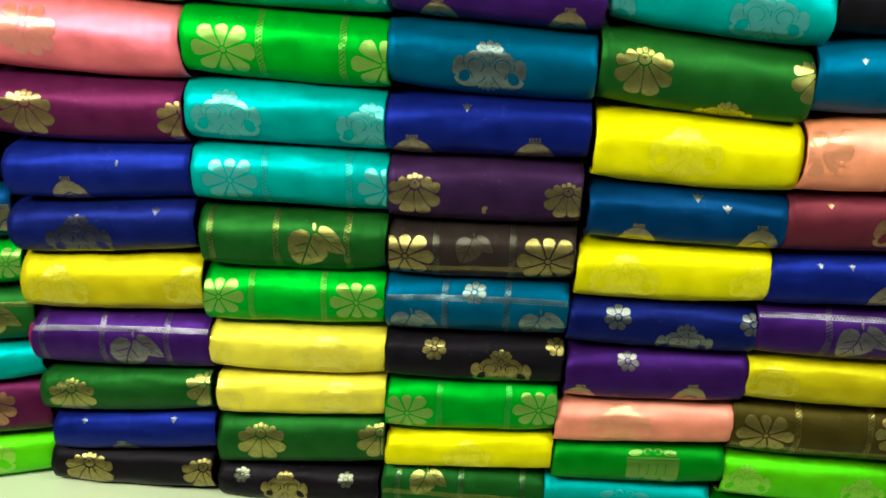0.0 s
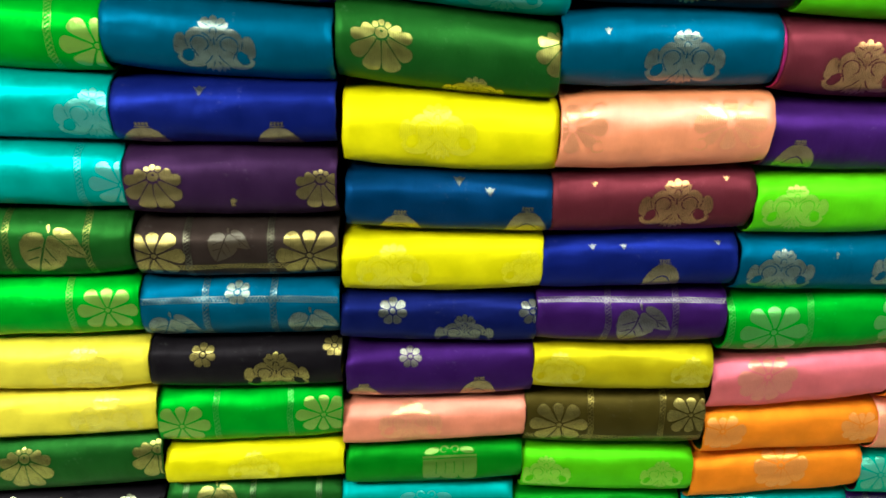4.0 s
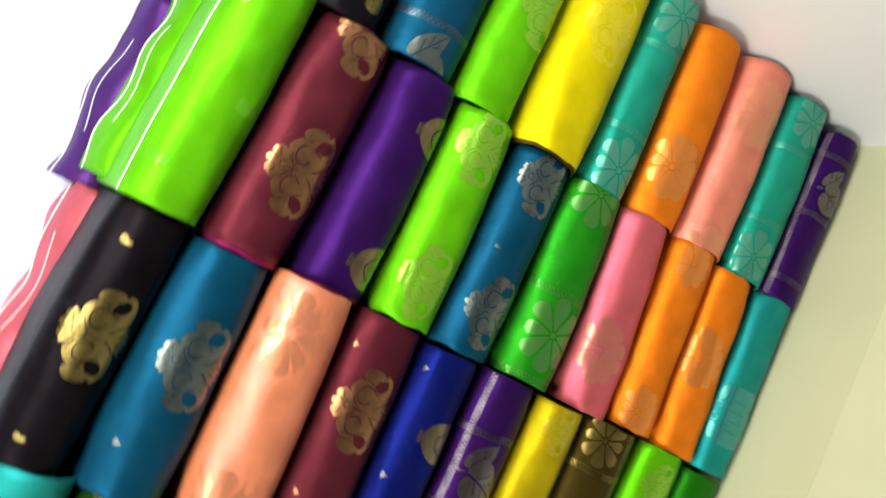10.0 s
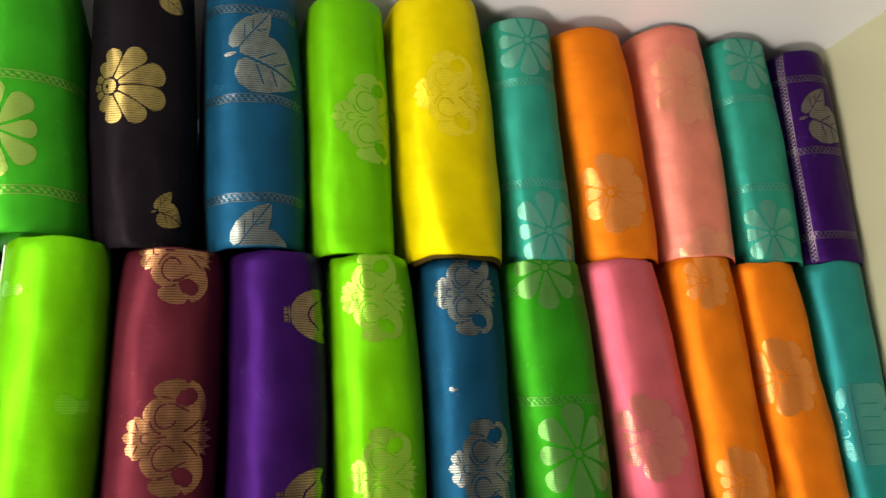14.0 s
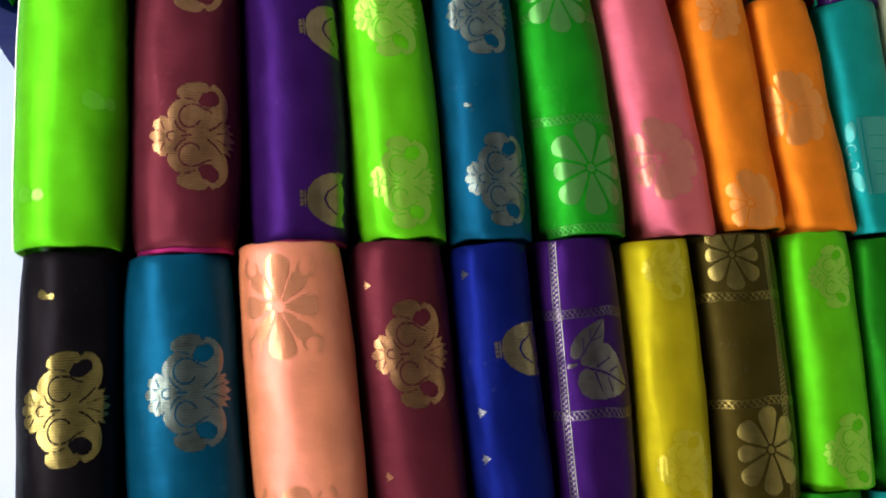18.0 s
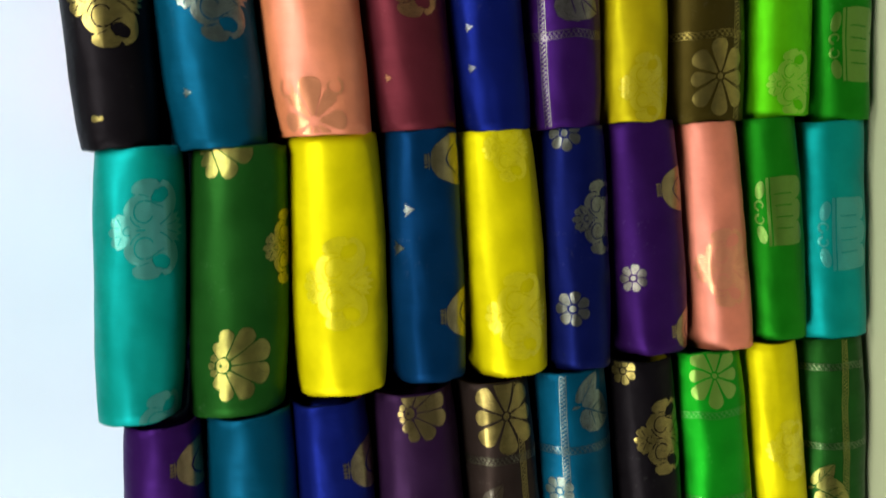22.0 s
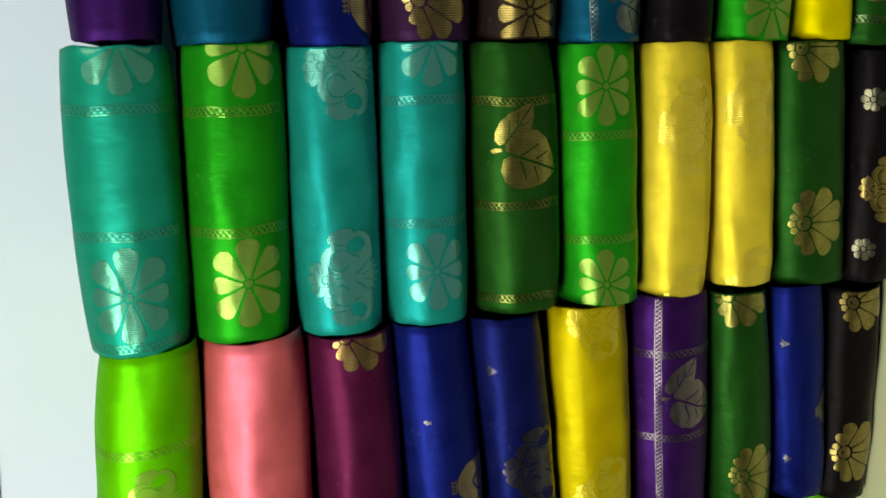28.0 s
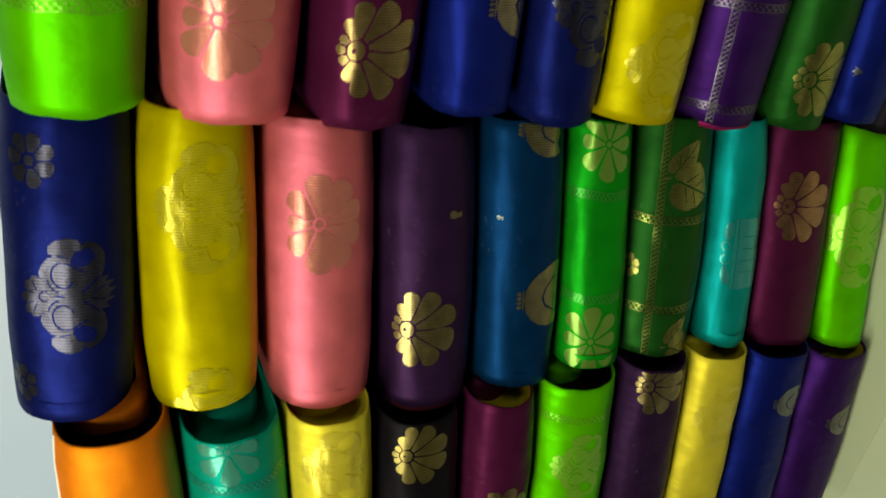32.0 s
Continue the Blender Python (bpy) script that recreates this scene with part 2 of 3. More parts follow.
# Near-black tone for unseen surfaces, picked to cut bounce light on the saris.
FAR = painted("dark_bounce_cut", (0.11, 0.11, 0.105), 0.8, 2.5, 0.08)


# ---- tools ----
def part(name, bm, material, parent=None, label=""):
    mesh = bpy.data.meshes.new(name)
    bm.to_mesh(mesh)
    bm.free()
    mesh.materials.append(material)
    ob = new(name, mesh)
    if parent:
        ob.parent = parent
    if label:
        ob["label"] = label
    return ob


def box(bm, x0, x1, y0, y1, z0, z1, bevel=0.0):
    made = bmesh.ops.create_cube(bm, size=1)["verts"]
    for v in made:
        v.co = Vector((x0 if v.co.x < 0 else x1, y0 if v.co.y < 0 else y1, z0 if v.co.z < 0 else z1))
    if bevel:
        edges = list({e for v in made for e in v.link_edges})
        bmesh.ops.bevel(bm, geom=edges, offset=bevel, segments=2, affect="EDGES", profile=0.6)
    return bm


def slab(name, x0, x1, y0, y1, z0, z1, material, parent=None, bevel=0.0, label=""):
    return part(name, box(bmesh.new(), x0, x1, y0, y1, z0, z1, bevel), material, parent, label)


# ---- the room ----
TABLE_Z, FRONT_Y, SIDE_X, BACK_Y = 0.762, -0.292, 1.592, 0.47
tagged(slab("floor", -4.0, 4.0, -4.2, 1.0, -0.1, 0.0, FLOOR), "grey tiled shop floor under the table", "floor", kind="structure")
# Ceiling and FAR walls are unseen additions that close the room and damp bounce.
tagged(slab("ceiling", -4.0, 4.0, -4.2, 1.0, 2.9, 3.0, FAR), "unseen dark shop ceiling that cuts bounce light", "ceiling", kind="structure")
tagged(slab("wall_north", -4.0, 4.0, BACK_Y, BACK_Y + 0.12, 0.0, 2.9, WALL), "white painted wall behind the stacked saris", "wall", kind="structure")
tagged(slab("wall_south", -4.0, 4.0, -4.2, -4.08, 0.0, 2.9, FAR), "unseen dark wall across the shop that cuts bounce light", "wall", kind="structure")
tagged(slab("wall_west", -4.0, -3.88, -4.08, BACK_Y, 0.0, 2.9, FAR), "unseen dark end wall of the shop that cuts bounce light", "wall", kind="structure")
tagged(slab("wall_east", 3.88, 4.0, -4.08, BACK_Y, 0.0, 2.9, FAR), "unseen dark end wall of the shop that cuts bounce light", "wall", kind="structure")
tagged(slab("partition", SIDE_X, SIDE_X + 0.03, -0.235, BACK_Y, 0.0, 2.6, PANEL, bevel=0.002), "white laminated partition panel beside the saris", "panel", kind="structure")
tagged(slab("partition", SIDE_X + 0.001, SIDE_X + 0.031, -0.80, -0.2365, 0.0, 2.6, PANEL, bevel=0.002), "second white laminated panel in front of the partition", "panel", kind="structure")

table = tagged(new("display_table"), "long display table with cream top and brown edge", "table")
slab("tabletop", -1.75, SIDE_X, -0.13, BACK_Y, TABLE_Z - 0.045, TABLE_Z, TOP, table, 0.0, "cream laminated board")
slab("front_board", -1.75, SIDE_X, FRONT_Y + 0.0002, -0.1302, TABLE_Z - 0.045, TABLE_Z - 0.0004, BOARD, table, 0.0, "cream laminated board")
slab("edge_strip", -1.75, SIDE_X, FRONT_Y - 0.016, FRONT_Y, TABLE_Z - 0.055, TABLE_Z + 0.0005, EDGE, table, 0.002, "reddish brown wooden edge strip")
for x in (-1.7, -0.05, 1.57):
    slab("side_panel", x - 0.012, x + 0.012, FRONT_Y + 0.06, BACK_Y - 0.01, 0.0, TABLE_Z - 0.0455, CARCASS, table)
slab("back_panel", -1.68, 1.55, BACK_Y - 0.03, BACK_Y - 0.012, 0.05, TABLE_Z - 0.046, CARCASS, table)

GREY = painted("grey_board", (0.35, 0.39, 0.49), 0.5, 5.0, 0.10)
board = tagged(new("wall_board"), "grey flat board fixed to the white wall above the saris", "board")
board.location, board.rotation_euler = (-0.05, 0.0, 2.018), (0.0, 0.105, 0.0)
slab("panel", -1.0, 0.0, BACK_Y - 0.007, BACK_Y - 0.001, 0.008, 0.34, GREY, board, 0.002)
slab("lower_trim", -1.0, 0.0, BACK_Y - 0.009, BACK_Y - 0.001, 0.0, 0.0078, GREY, board, 0.001)

# ---- rolled saris ----


def drop(cx, cy, angle, long, wide, n=12):
    """A petal: pointed at its foot (cx, cy), round at its far end."""
    ca, sa = math.cos(radians(angle)), math.sin(radians(angle))
    pts = []
    for k in range(n):
        t = 2 * math.pi * k / n
        a = long * (0.5 - 0.5 * math.cos(t))
        b = wide * 0.62 * math.sin(t) * (0.45 + 0.55 * (0.5 - 0.5 * math.cos(t)))
        pts.append((cx + a * ca - b * sa, cy + a * sa + b * ca))
    return pts


def petal(cx, cy, angle, r0, r1, spread, slit=0.0013):
    """A wedge with a round end; a narrow slit parts it from its neighbours."""
    half = radians(spread) / 2
    round_at = r1 / (1 + 0.75 * math.tan(half))
    w0, w1 = [max(0.0012, r * math.tan(half) - slit / 2) for r in (r0, round_at)]
    w1 = min(w1, r1 * 0.30)
    pts = [(r0, -w0), (round_at * 0.72 + r0 * 0.28, -(w1 * 0.80 + w0 * 0.20))]
    pts += [(round_at + (r1 - round_at) * math.sin(t), -w1 * math.cos(t)) for t in [math.pi * k / 10 for k in range(11)]]
    pts += [(round_at * 0.72 + r0 * 0.28, w1 * 0.80 + w0 * 0.20), (r0, w0)]
    ca, sa = math.cos(radians(angle)), math.sin(radians(angle))
    return [(cx + a * ca - b * sa, cy + a * sa + b * ca) for a, b in pts]


def oval(cx, cy, rx, ry, angle=0, n=12, square=2.0):
    ca, sa = math.cos(radians(angle)), math.sin(radians(angle))
    pts = []
    for k in range(n):
        t = 2 * math.pi * k / n
        c, s = math.cos(t), math.sin(t)
        a = rx * math.copysign(abs(c) ** (2 / square), c)
        b = ry * math.copysign(abs(s) ** (2 / square), s)
        pts.append((cx + a * ca - b * sa, cy + a * sa + b * ca))
    return pts


def hook(cx, cy, r, start, sweep, w0, w1, n=9):
    """A tapering curl: pairs of points along an arc."""
    inner, outer = [], []
    for k in range(n):
        f = k / (n - 1)
        t, w = radians(start + sweep * f), (w0 + (w1 - w0) * f) / 2
        rr = r * (1 - 0.35 * f)
        inner.append((cx + (rr - w) * math.cos(t), cy + (rr - w) * math.sin(t)))
        outer.append((cx + (rr + w) * math.cos(t), cy + (rr + w) * math.sin(t)))
    return inner, outer


def mirrored(points):
    return [(-x, y) for x, y in points]


def motif_shapes(kind):
    """Filled outlines, some with holes, and curls (two edges), in metres, up is +; centred between its top and bottom."""
    fill, curl = [], []
    if kind == "daisy":
        for k, far in enumerate((0.038, 0.047, 0.053, 0.053, 0.047, 0.038)):
            fill.append(petal(0, 0.018, 188 + 32.8 * k, 0.0098, far, 32, 0.0019))
        for k in range(5):
            fill.append(petal(0, 0.018, 14 + 38 * k, 0.0085, 0.0165 + 0.009 * (k in (0, 4)), 38))
        fill.append(([p for p in oval(0, 0.018, 0.0078, 0.0070, 0, 16)], [oval(0, 0.0200, 0.0020, 0.0016, 0, 8)]))
    elif kind == "lotus":
        half = [(0, 39), (3.4, 36.8), (4.8, 33.2), (8.5, 36), (13, 34.8), (14.8, 30.8), (17.6, 29.4), (17, 25.4), (13.2, 20.6), (16, 23.2), (20.5, 24), (26, 22), (31.2, 17), (33.8, 11), (36.6, 15.6), (41.4, 15.6), (45.6, 11), (48, 4),
                (48.8, -5), (47.2, -12), (42.8, -15.6), (46.4, -19.4), (44, -27), (39, -33.2), (33, -36.8), (26, -37.5), (18.5, -35.5), (13, -31.5), (14.6, -42), (9.4, -36.5),
                (7.4, -47), (3.8, -38)]
        outer = half + [(0, -49)] + mirrored(half[:0:-1])

        def arc(x, y, r0, r1, start, end):
            turns = [radians(start + (end - start) * k / 14) for k in range(15)]
            return [(x + r0 * math.cos(a), y + r0 * math.sin(a)) for a in turns] + [(x + r1 * math.cos(a), y + r1 * math.sin(a)) for a in turns[::-1]]

        right = [[(25, -12), (27.6, -6), (30.6, -4.6), (35, -7.5), (38.2, -9.5), (38.4, -13.5), (40.4, -17.5), (40, -22), (36, -26.4), (31, -26.6), (27, -22), (24.6, -16.5)],
                 [(33.6, 8.6), (34.6, 8.4), (33.8, 3), (32.0, -2.8), (31.0, -2.6), (32.6, 3)], [(3.0, -14.5), (4.4, -13.8), (8.8, -21.5), (15.6, -29.6), (14.6, -30.4), (7.4, -22.6)], [(1.6, -22), (2.4, -21.6), (6.6, -37), (5.8, -37.4)],
                 arc(17.5, 3, 9.6, 11.2, 245, 0), [(28.9, 1.6), (27.5, -6), (23.6, -12), (20.6, -19), (19.6, -18.6), (22.3, -11), (26.2, -4.6), (27.3, 1.6)], arc(17.5, 3, 14.2, 15.6, 105, 165),
                 [(3.2, 28.0), (4.0, 27.4), (5.4, 31.8), (4.5, 32.2)], [(5.6, 26.6), (6.0, 25.6), (13.2, 28.6), (12.8, 29.5)]]
        holes = [[(0.9, 1.5), (0.9, 10), (0, 12.5), (-0.9, 10), (-0.9, 1.5)], arc(0, 20, 3.6, 4.8, 215, -35)] + right + [mirrored(h) for h in right]

        def lay_out(points):
            return [(x * 0.00095, (y + 0.24 * max(0.0, y - 20.6)) * 0.00082) for x, y in points]

        fill.append((lay_out(outer), [lay_out(h) for h in holes]))
    elif kind == "star":
        for ang, far in ((0, 0.042), (45, 0.040), (90, 0.033), (135, 0.040), (180, 0.042), (225, 0.040), (270, 0.033), (315, 0.040)):
            fill.append(petal(0, 0, ang, 0.0055, far, 38, 0.0016))
        fill.append(oval(0, 0, 0.0036, 0.0036, 0, 10))
    elif kind == "rosette":
        for ang, far, wide in ((0, 0.041, 42), (180, 0.041, 42), (216, 0.042, 36), (252, 0.040, 36), (288, 0.040, 36), (324, 0.042, 36), (90, 0.026, 40), (46, 0.034, 40), (134, 0.034, 40)):
            fill.append(petal(0, 0, ang, 0.0058, far, wide, 0.0013))
        fill.append(oval(0, 0, 0.0036, 0.0036, 0, 10))
    elif kind == "leaf":
        half = ((0.03, 0.020), (-0.05, 0.13), (-0.03, 0.31), (0.10, 0.45), (0.32, 0.50), (0.55, 0.43), (0.78, 0.25), (0.98, 0.02))
        veins = (((0.20, 0.05), (0.24, 0.05), (0.45, 0.30), (0.43, 0.31)), ((0.46, 0.05), (0.50, 0.05), (0.66, 0.24), (0.64, 0.25)))
        for cx, cy, ang, far, wide in ((-0.003, 0.014, 247, 0.056, 0.058), (0.004, 0.019, -38, 0.050, 0.030)):
            ca, sa = math.cos(radians(ang)), math.sin(radians(ang))
            for m in (-1, 1):
                def lay(points):
                    return [(cx + a * far * ca - b * wide * m * sa, cy + a * far * sa + b * wide * m * ca) for a, b in points]

                fill.append((lay(half), [lay(v) for v in veins]))
        fill.append(drop(0.000, 0.020, 100, 0.012, 0.0045, 8))
    elif kind == "bell":
        side = [(9.5, 16), (17, 10.5), (22.5, 2), (26.5, -9), (28, -21), (26.5, -30), (18, -24), (9, -31)]
        dome = [(0, 0.0175)] + [(x / 1000, y / 1000) for x, y in side] + [(0, -0.027)] + [(-x / 1000, y / 1000) for x, y in side[::-1]]
        chevron = [(-0.0165, -0.018), (-0.008, -0.0045), (0, -0.0005), (0.008, -0.0045), (0.0165, -0.018), (0.0145, -0.018), (0.007, -0.0065), (0, -0.003), (-0.007, -0.0065), (-0.0145, -0.018)]
        fill.append((dome, [chevron]))
        fill += [oval(x / 1000, 0.0222, 0.0017, 0.0024, 0, 8) for x in (-6, -2, 2, 6)] + [oval(0, 0.0187, 0.0095, 0.0009, 0, 10)]
    elif kind == "spot":
        for k in range(7):
            fill.append(petal(0, 0, 360 / 7 * k + 90, 0.0044, 0.0148, 51, 0.0009))
        fill.append(oval(0, 0, 0.0030, 0.0030, 0, 10))
    elif kind == "tri":
        fill.append([(0, -0.008), (0.0035, -0.002), (0.0075, 0.0045), (0.003, 0.0025), (0, 0.0065), (-0.003, 0.0025), (-0.0075, 0.0045), (-0.0035, -0.002)])
    elif kind == "medal":
        for ang, far, wide in ((0, 0.045, 40), (180, 0.045, 40), (40, 0.036, 30), (140, 0.036, 30), (220, 0.036, 30), (320, 0.036, 30), (90, 0.034, 44), (270, 0.034, 44)):
            fill.append(petal(0, 0, ang, 0.0055, far, wide, 0.0014))
        for m in (-1, 1):
            curl += [hook(m * 0.033, 0.0250, 0.0095, 90 - m * 60, m * 290, 0.0036, 0.0022), hook(m * 0.033, -0.0250, 0.0095, 270 + m * 60, -m * 290, 0.0036, 0.0022)]
    elif kind == "patch":
        foot = [(x + 0.0138 * math.cos(a), -0.027 + 0.0100 * math.sin(a)) for x in (0.028, 0.0, -0.028) for a in [-math.pi * k / 8 for k in range(9)]]
        slits = [[(x - 0.0006, 0.001), (x + 0.0006, 0.001), (x + 0.0006, -0.022), (x - 0.0006, -0.022)] for x in (-0.021, -0.007, 0.007, 0.021)]
        fill.append(([(-0.0418, 0.006), (0.0418, 0.006)] + foot, slits))
        fill.append([(-0.0418, 0.0076), (-0.0418, 0.0112), (0.0418, 0.0112), (0.0418, 0.0076)])
        for m in (-1, 1):
            fill.append(oval(m * 0.027, 0.0185, 0.0115, 0.0056, -12 * m, 14))
            curl.append(hook(m * 0.0085, 0.0200, 0.0062, 90 + m * 80, -m * 310, 0.0030, 0.0016))
    elif kind == "dot":
        fill += [drop(0, -0.003, 70, 0.008, 0.006, 8), oval(0.001, -0.004, 0.002, 0.002, 0, 8)]
    heights = [p[1] for line in fill for p in (line[0] if isinstance(line, tuple) else line)]
    mid = (min(heights) + max(heights)) / 2

    def low(points):
        return [(x, y - mid) for x, y in points]

    fill = [(low(f[0]), [low(h) for h in f[1]]) if isinstance(f, tuple) else (low(f), []) for f in fill]
    return fill, [(low(a), low(b)) for a, b in curl]


SHAPES = {k: motif_shapes(k) for k in ("daisy", "lotus", "star", "rosette", "leaf", "bell", "spot", "tri", "medal", "patch", "dot")}
NAMES = {"rosette": "rosettes", "daisy": "flowers", "lotus": "lotus motifs", "star": "blossoms", "leaf": "leaves", "bell": "buds", "spot": "florets", "tri": "sprigs", "medal": "scroll medallions", "patch": "blossoms", "dot": "dots"}
WOVEN = {"rosette": "woven_rosette", "daisy": "woven_flower", "lotus": "woven_lotus", "star": "woven_blossom", "leaf": "woven_leaf", "bell": "woven_bud", "spot": "woven_floret", "tri": "woven_sprig", "medal": "woven_medallion", "patch": "woven_blossom", "dot": "woven_dot"}
YAW = {"A": (-0.065, 0.022), "Z": (-0.13, -0.09)}
DEPTH = 0.44
FORWARD = {"H6": 0.012, "F8": 0.012, "G10": 0.010}


class Roll:
    """The outer skin of one rolled sari: u runs along it from 0 to 1, phi round it, 0 in front."""

    def __init__(self, seed, xl, xr, z0, z1, tilt, yl, yr):
        self.rng = random.Random(seed)
        self.h, self.len = z1 - z0, xr - xl
        self.mid = Vector(((xl + xr) / 2, (yl + yr) / 2 + DEPTH / 2, (z0 + z1) / 2))
        self.tilt, self.turn = tilt, yr - yl
        self.power = self.rng.uniform(2.12, 2.34)
        self.taper = [self.rng.uniform(0.05, 0.12), self.rng.uniform(0.05, 0.12)]
        self.sag = self.rng.uniform(-0.003, 0.003)
        self.off = Vector((self.rng.uniform(0, 50), self.rng.uniform(0, 50), self.rng.uniform(0, 50)))
        self.arc, last, total = [(0.0, 0.0)], self.at(0.5, 0), 0.0
        for k in range(1, 61):
            here = self.at(0.5, radians(2 * k))
            total += (here - last).length
            self.arc.append((total, radians(2 * k)))
            last = here

    def at(self, u, phi, lift=0.0, scale=1.0):
        side = 2 * u - 1
        slim = 1 - self.taper[side > 0] * abs(side) ** 3.2
        c, s = math.cos(phi), math.sin(phi)
        half = self.h / 2
        a = math.copysign(abs(c) ** (2 / self.power), c) * half * 1.05
        b = math.copysign(abs(s) ** (2 / self.power), s)
        rough = noise.noise(self.off + Vector((u * 4, c * 1.6, s * 1.6))) * 0.0030 + noise.noise(self.off + Vector((u * 15, c * 5, s * 5))) * 0.0009
        straight = DEPTH / 2 - half * 1.05
        flat = straight * max(-1.0, min(1.0, c * 6))
        y = -(flat * (1 if scale > 0.9 else scale) + (a * (0.7 + 0.3 * slim) + math.copysign(1, c) * (lift + rough) * abs(c)) * scale)
        z = b * (half * slim * 0.995 + lift + rough * 0.5) * scale
        z += self.tilt * side / 2 + self.sag * (1 - side * side)
        y += self.turn * side / 2
        x = side * self.len / 2 + 0.0025 * noise.noise(self.off + Vector((9, c * 2, s * 2 + side)))
        return Vector((x, y, z))

    def angle(self, length):
        """The angle that lies this far round from the front, in metres."""
        want = abs(length)
        for (l0, a0), (l1, a1) in zip(self.arc, self.arc[1:]):
            if l1 >= want:
                return math.copysign(a0 + (a1 - a0) * (want - l0) / (l1 - l0), length)
        return math.copysign(self.arc[-1][1], length)

    def length(self, phi):
        want = abs(phi)
        return math.copysign(min(self.arc, key=lambda p: abs(p[1] - want))[0], phi)

    def skin(self):
        bm, nu, nv = bmesh.new(), 26, 64
        rings = [[bm.verts.new(self.at(i / nu, 2 * math.pi * j / nv)) for j in range(nv)] for i in range(nu + 1)]
        for end, u in ((0, 0.0), (-1, 1.0)):
            inward = 0.018 if end == 0 else -0.018
            lip = [bm.verts.new(self.at(u, 2 * math.pi * j / nv, scale=0.965) + Vector((inward * -0.06, 0, 0))) for j in range(nv)]
            deep = [bm.verts.new(self.at(u, 2 * math.pi * j / nv, scale=0.93) + Vector((inward, 0, 0))) for j in range(nv)]
            rings = [deep, lip] + rings if end == 0 else rings + [lip, deep]
        for a, b in zip(rings, rings[1:]):
            for j in range(nv):
                bm.faces.new((a[j], a[(j + 1) % nv], b[(j + 1) % nv], b[j]))
        for f in bm.faces:
            f.smooth = True
        return bm

    def turned_in(self, u, profile):
        """One turn of cloth in an end of the roll: how far in it lies at each share of the outline."""
        bm, nv, sign = bmesh.new(), 40, 1 if u < 0.5 else -1
        rings = []
        for share, dip in profile:
            wave = self.rng.random() * 6
            rings.append([bm.verts.new(self.at(u, 2 * math.pi * j / nv, scale=share) + Vector((sign * (dip + 0.0015 * math.sin(wave + 6 * math.pi * j / nv)), 0, 0))) for j in range(nv)])
        for a, b in zip(rings, rings[1:]):
            for j in range(nv):
                q = (a[j], a[(j + 1) % nv], b[(j + 1) % nv], b[j])
                bm.faces.new(q if sign < 0 else q[::-1])
        if profile[-1][0] < 0.2:
            bm.faces.new(rings[-1] if sign < 0 else rings[-1][::-1])
        for f in bm.faces:
            f.smooth = len(f.verts) == 4
        return bm

    def motif(self, kind, u0, deg, size):
        """The motif is laid out flat, cut at the roll's ends and into strips, then wrapped on the skin."""
        bm, s0 = bmesh.new(), self.length(radians(deg))
        fill, curl = SHAPES[kind]

        def put(p):
            return bm.verts.new((p[0] * size, p[1] * size, 0))

        for outer, holes in fill:
            loops = [[Vector((x, y, 0)) for x, y in loop] for loop in (outer, *holes)]
            verts = [put(p) for loop in loops for p in loop]
            for tri in tessellate_polygon(loops):
                if len(set(tri)) == 3:
                    bm.faces.new([verts[k] for k in tri])
        for a, b in curl:
            a, b = [put(p) for p in a], [put(p) for p in b]
            for k in range(len(a) - 1):
                bm.faces.new((a[k], a[k + 1], b[k + 1], b[k]))
        bmesh.ops.triangulate(bm, faces=bm.faces)
        for edge, side in (((0.004 - u0) * self.len, -1), ((0.996 - u0) * self.len, 1)):
            bmesh.ops.bisect_plane(bm, geom=bm.verts[:] + bm.edges[:] + bm.faces[:], plane_co=(edge, 0, 0), plane_no=(side, 0, 0), clear_outer=True)
        for axis, step in ((1, 0.005), (0, 0.010)):
            for k in range(-9, 10):
                at = [0, 0, 0]
                at[axis] = k * step + 0.0007
                bmesh.ops.bisect_plane(bm, geom=bm.verts[:] + bm.edges[:] + bm.faces[:], plane_co=at, plane_no=(1 - axis, axis, 0))
        bmesh.ops.remove_doubles(bm, verts=bm.verts, dist=0.00012)
        bmesh.ops.dissolve_degenerate(bm, edges=bm.edges, dist=0.00012)
        bmesh.ops.delete(bm, geom=[f for f in bm.faces if f.calc_area() < 2e-8], context="FACES_ONLY")
        bm.normal_update()
        for f in bm.faces:
            f.smooth = True
            if f.normal.z < 0:
                f.normal_flip()
        for v in bm.verts:
            v.co = self.at(u0 + v.co.x / self.len, self.angle(s0 + v.co.y), 0.00045)
        return bm

    def ribbon(self, at, steps):
        """A woven ribbon: an edge on both sides and two rows of checks. at gives the place for a share of its way and a distance across."""
        bm = bmesh.new()
        for a, b, check in ((-0.0050, -0.0038, 0), (-0.0030, -0.0001, 1), (0.0001, 0.0030, 2), (0.0038, 0.0050, 0)):
            for k in range(steps):
                if check and (k + check) % 2:
                    continue
                lean = 0.35 if check else 0.0
                bm.faces.new([bm.verts.new(at((k + d) / steps, w)) for d, w in ((0, a), (1, a), (1 + lean, b), (lean, b))])
        return bm

    def band(self, u0):
        """A woven ribbon round the roll."""
        return self.ribbon(lambda f, w: self.at(min(0.996, max(0.004, u0 + w / self.len)), radians(-85 + 200 * min(f, 1.0)), 0.00035), 64)

    def selvage(self, deg):
        """The white woven edge, lying along the roll."""
        bm, rows = bmesh.new(), []
        for k in range(41):
            mid = self.at(0.004 + 0.992 * k / 40, radians(deg), 0.0006)
            rows.append([bm.verts.new(mid + Vector((0, 0.0014 * math.cos(t), 0.0014 * math.sin(t)))) for t in (0, 1.57, 3.14, 4.71)])
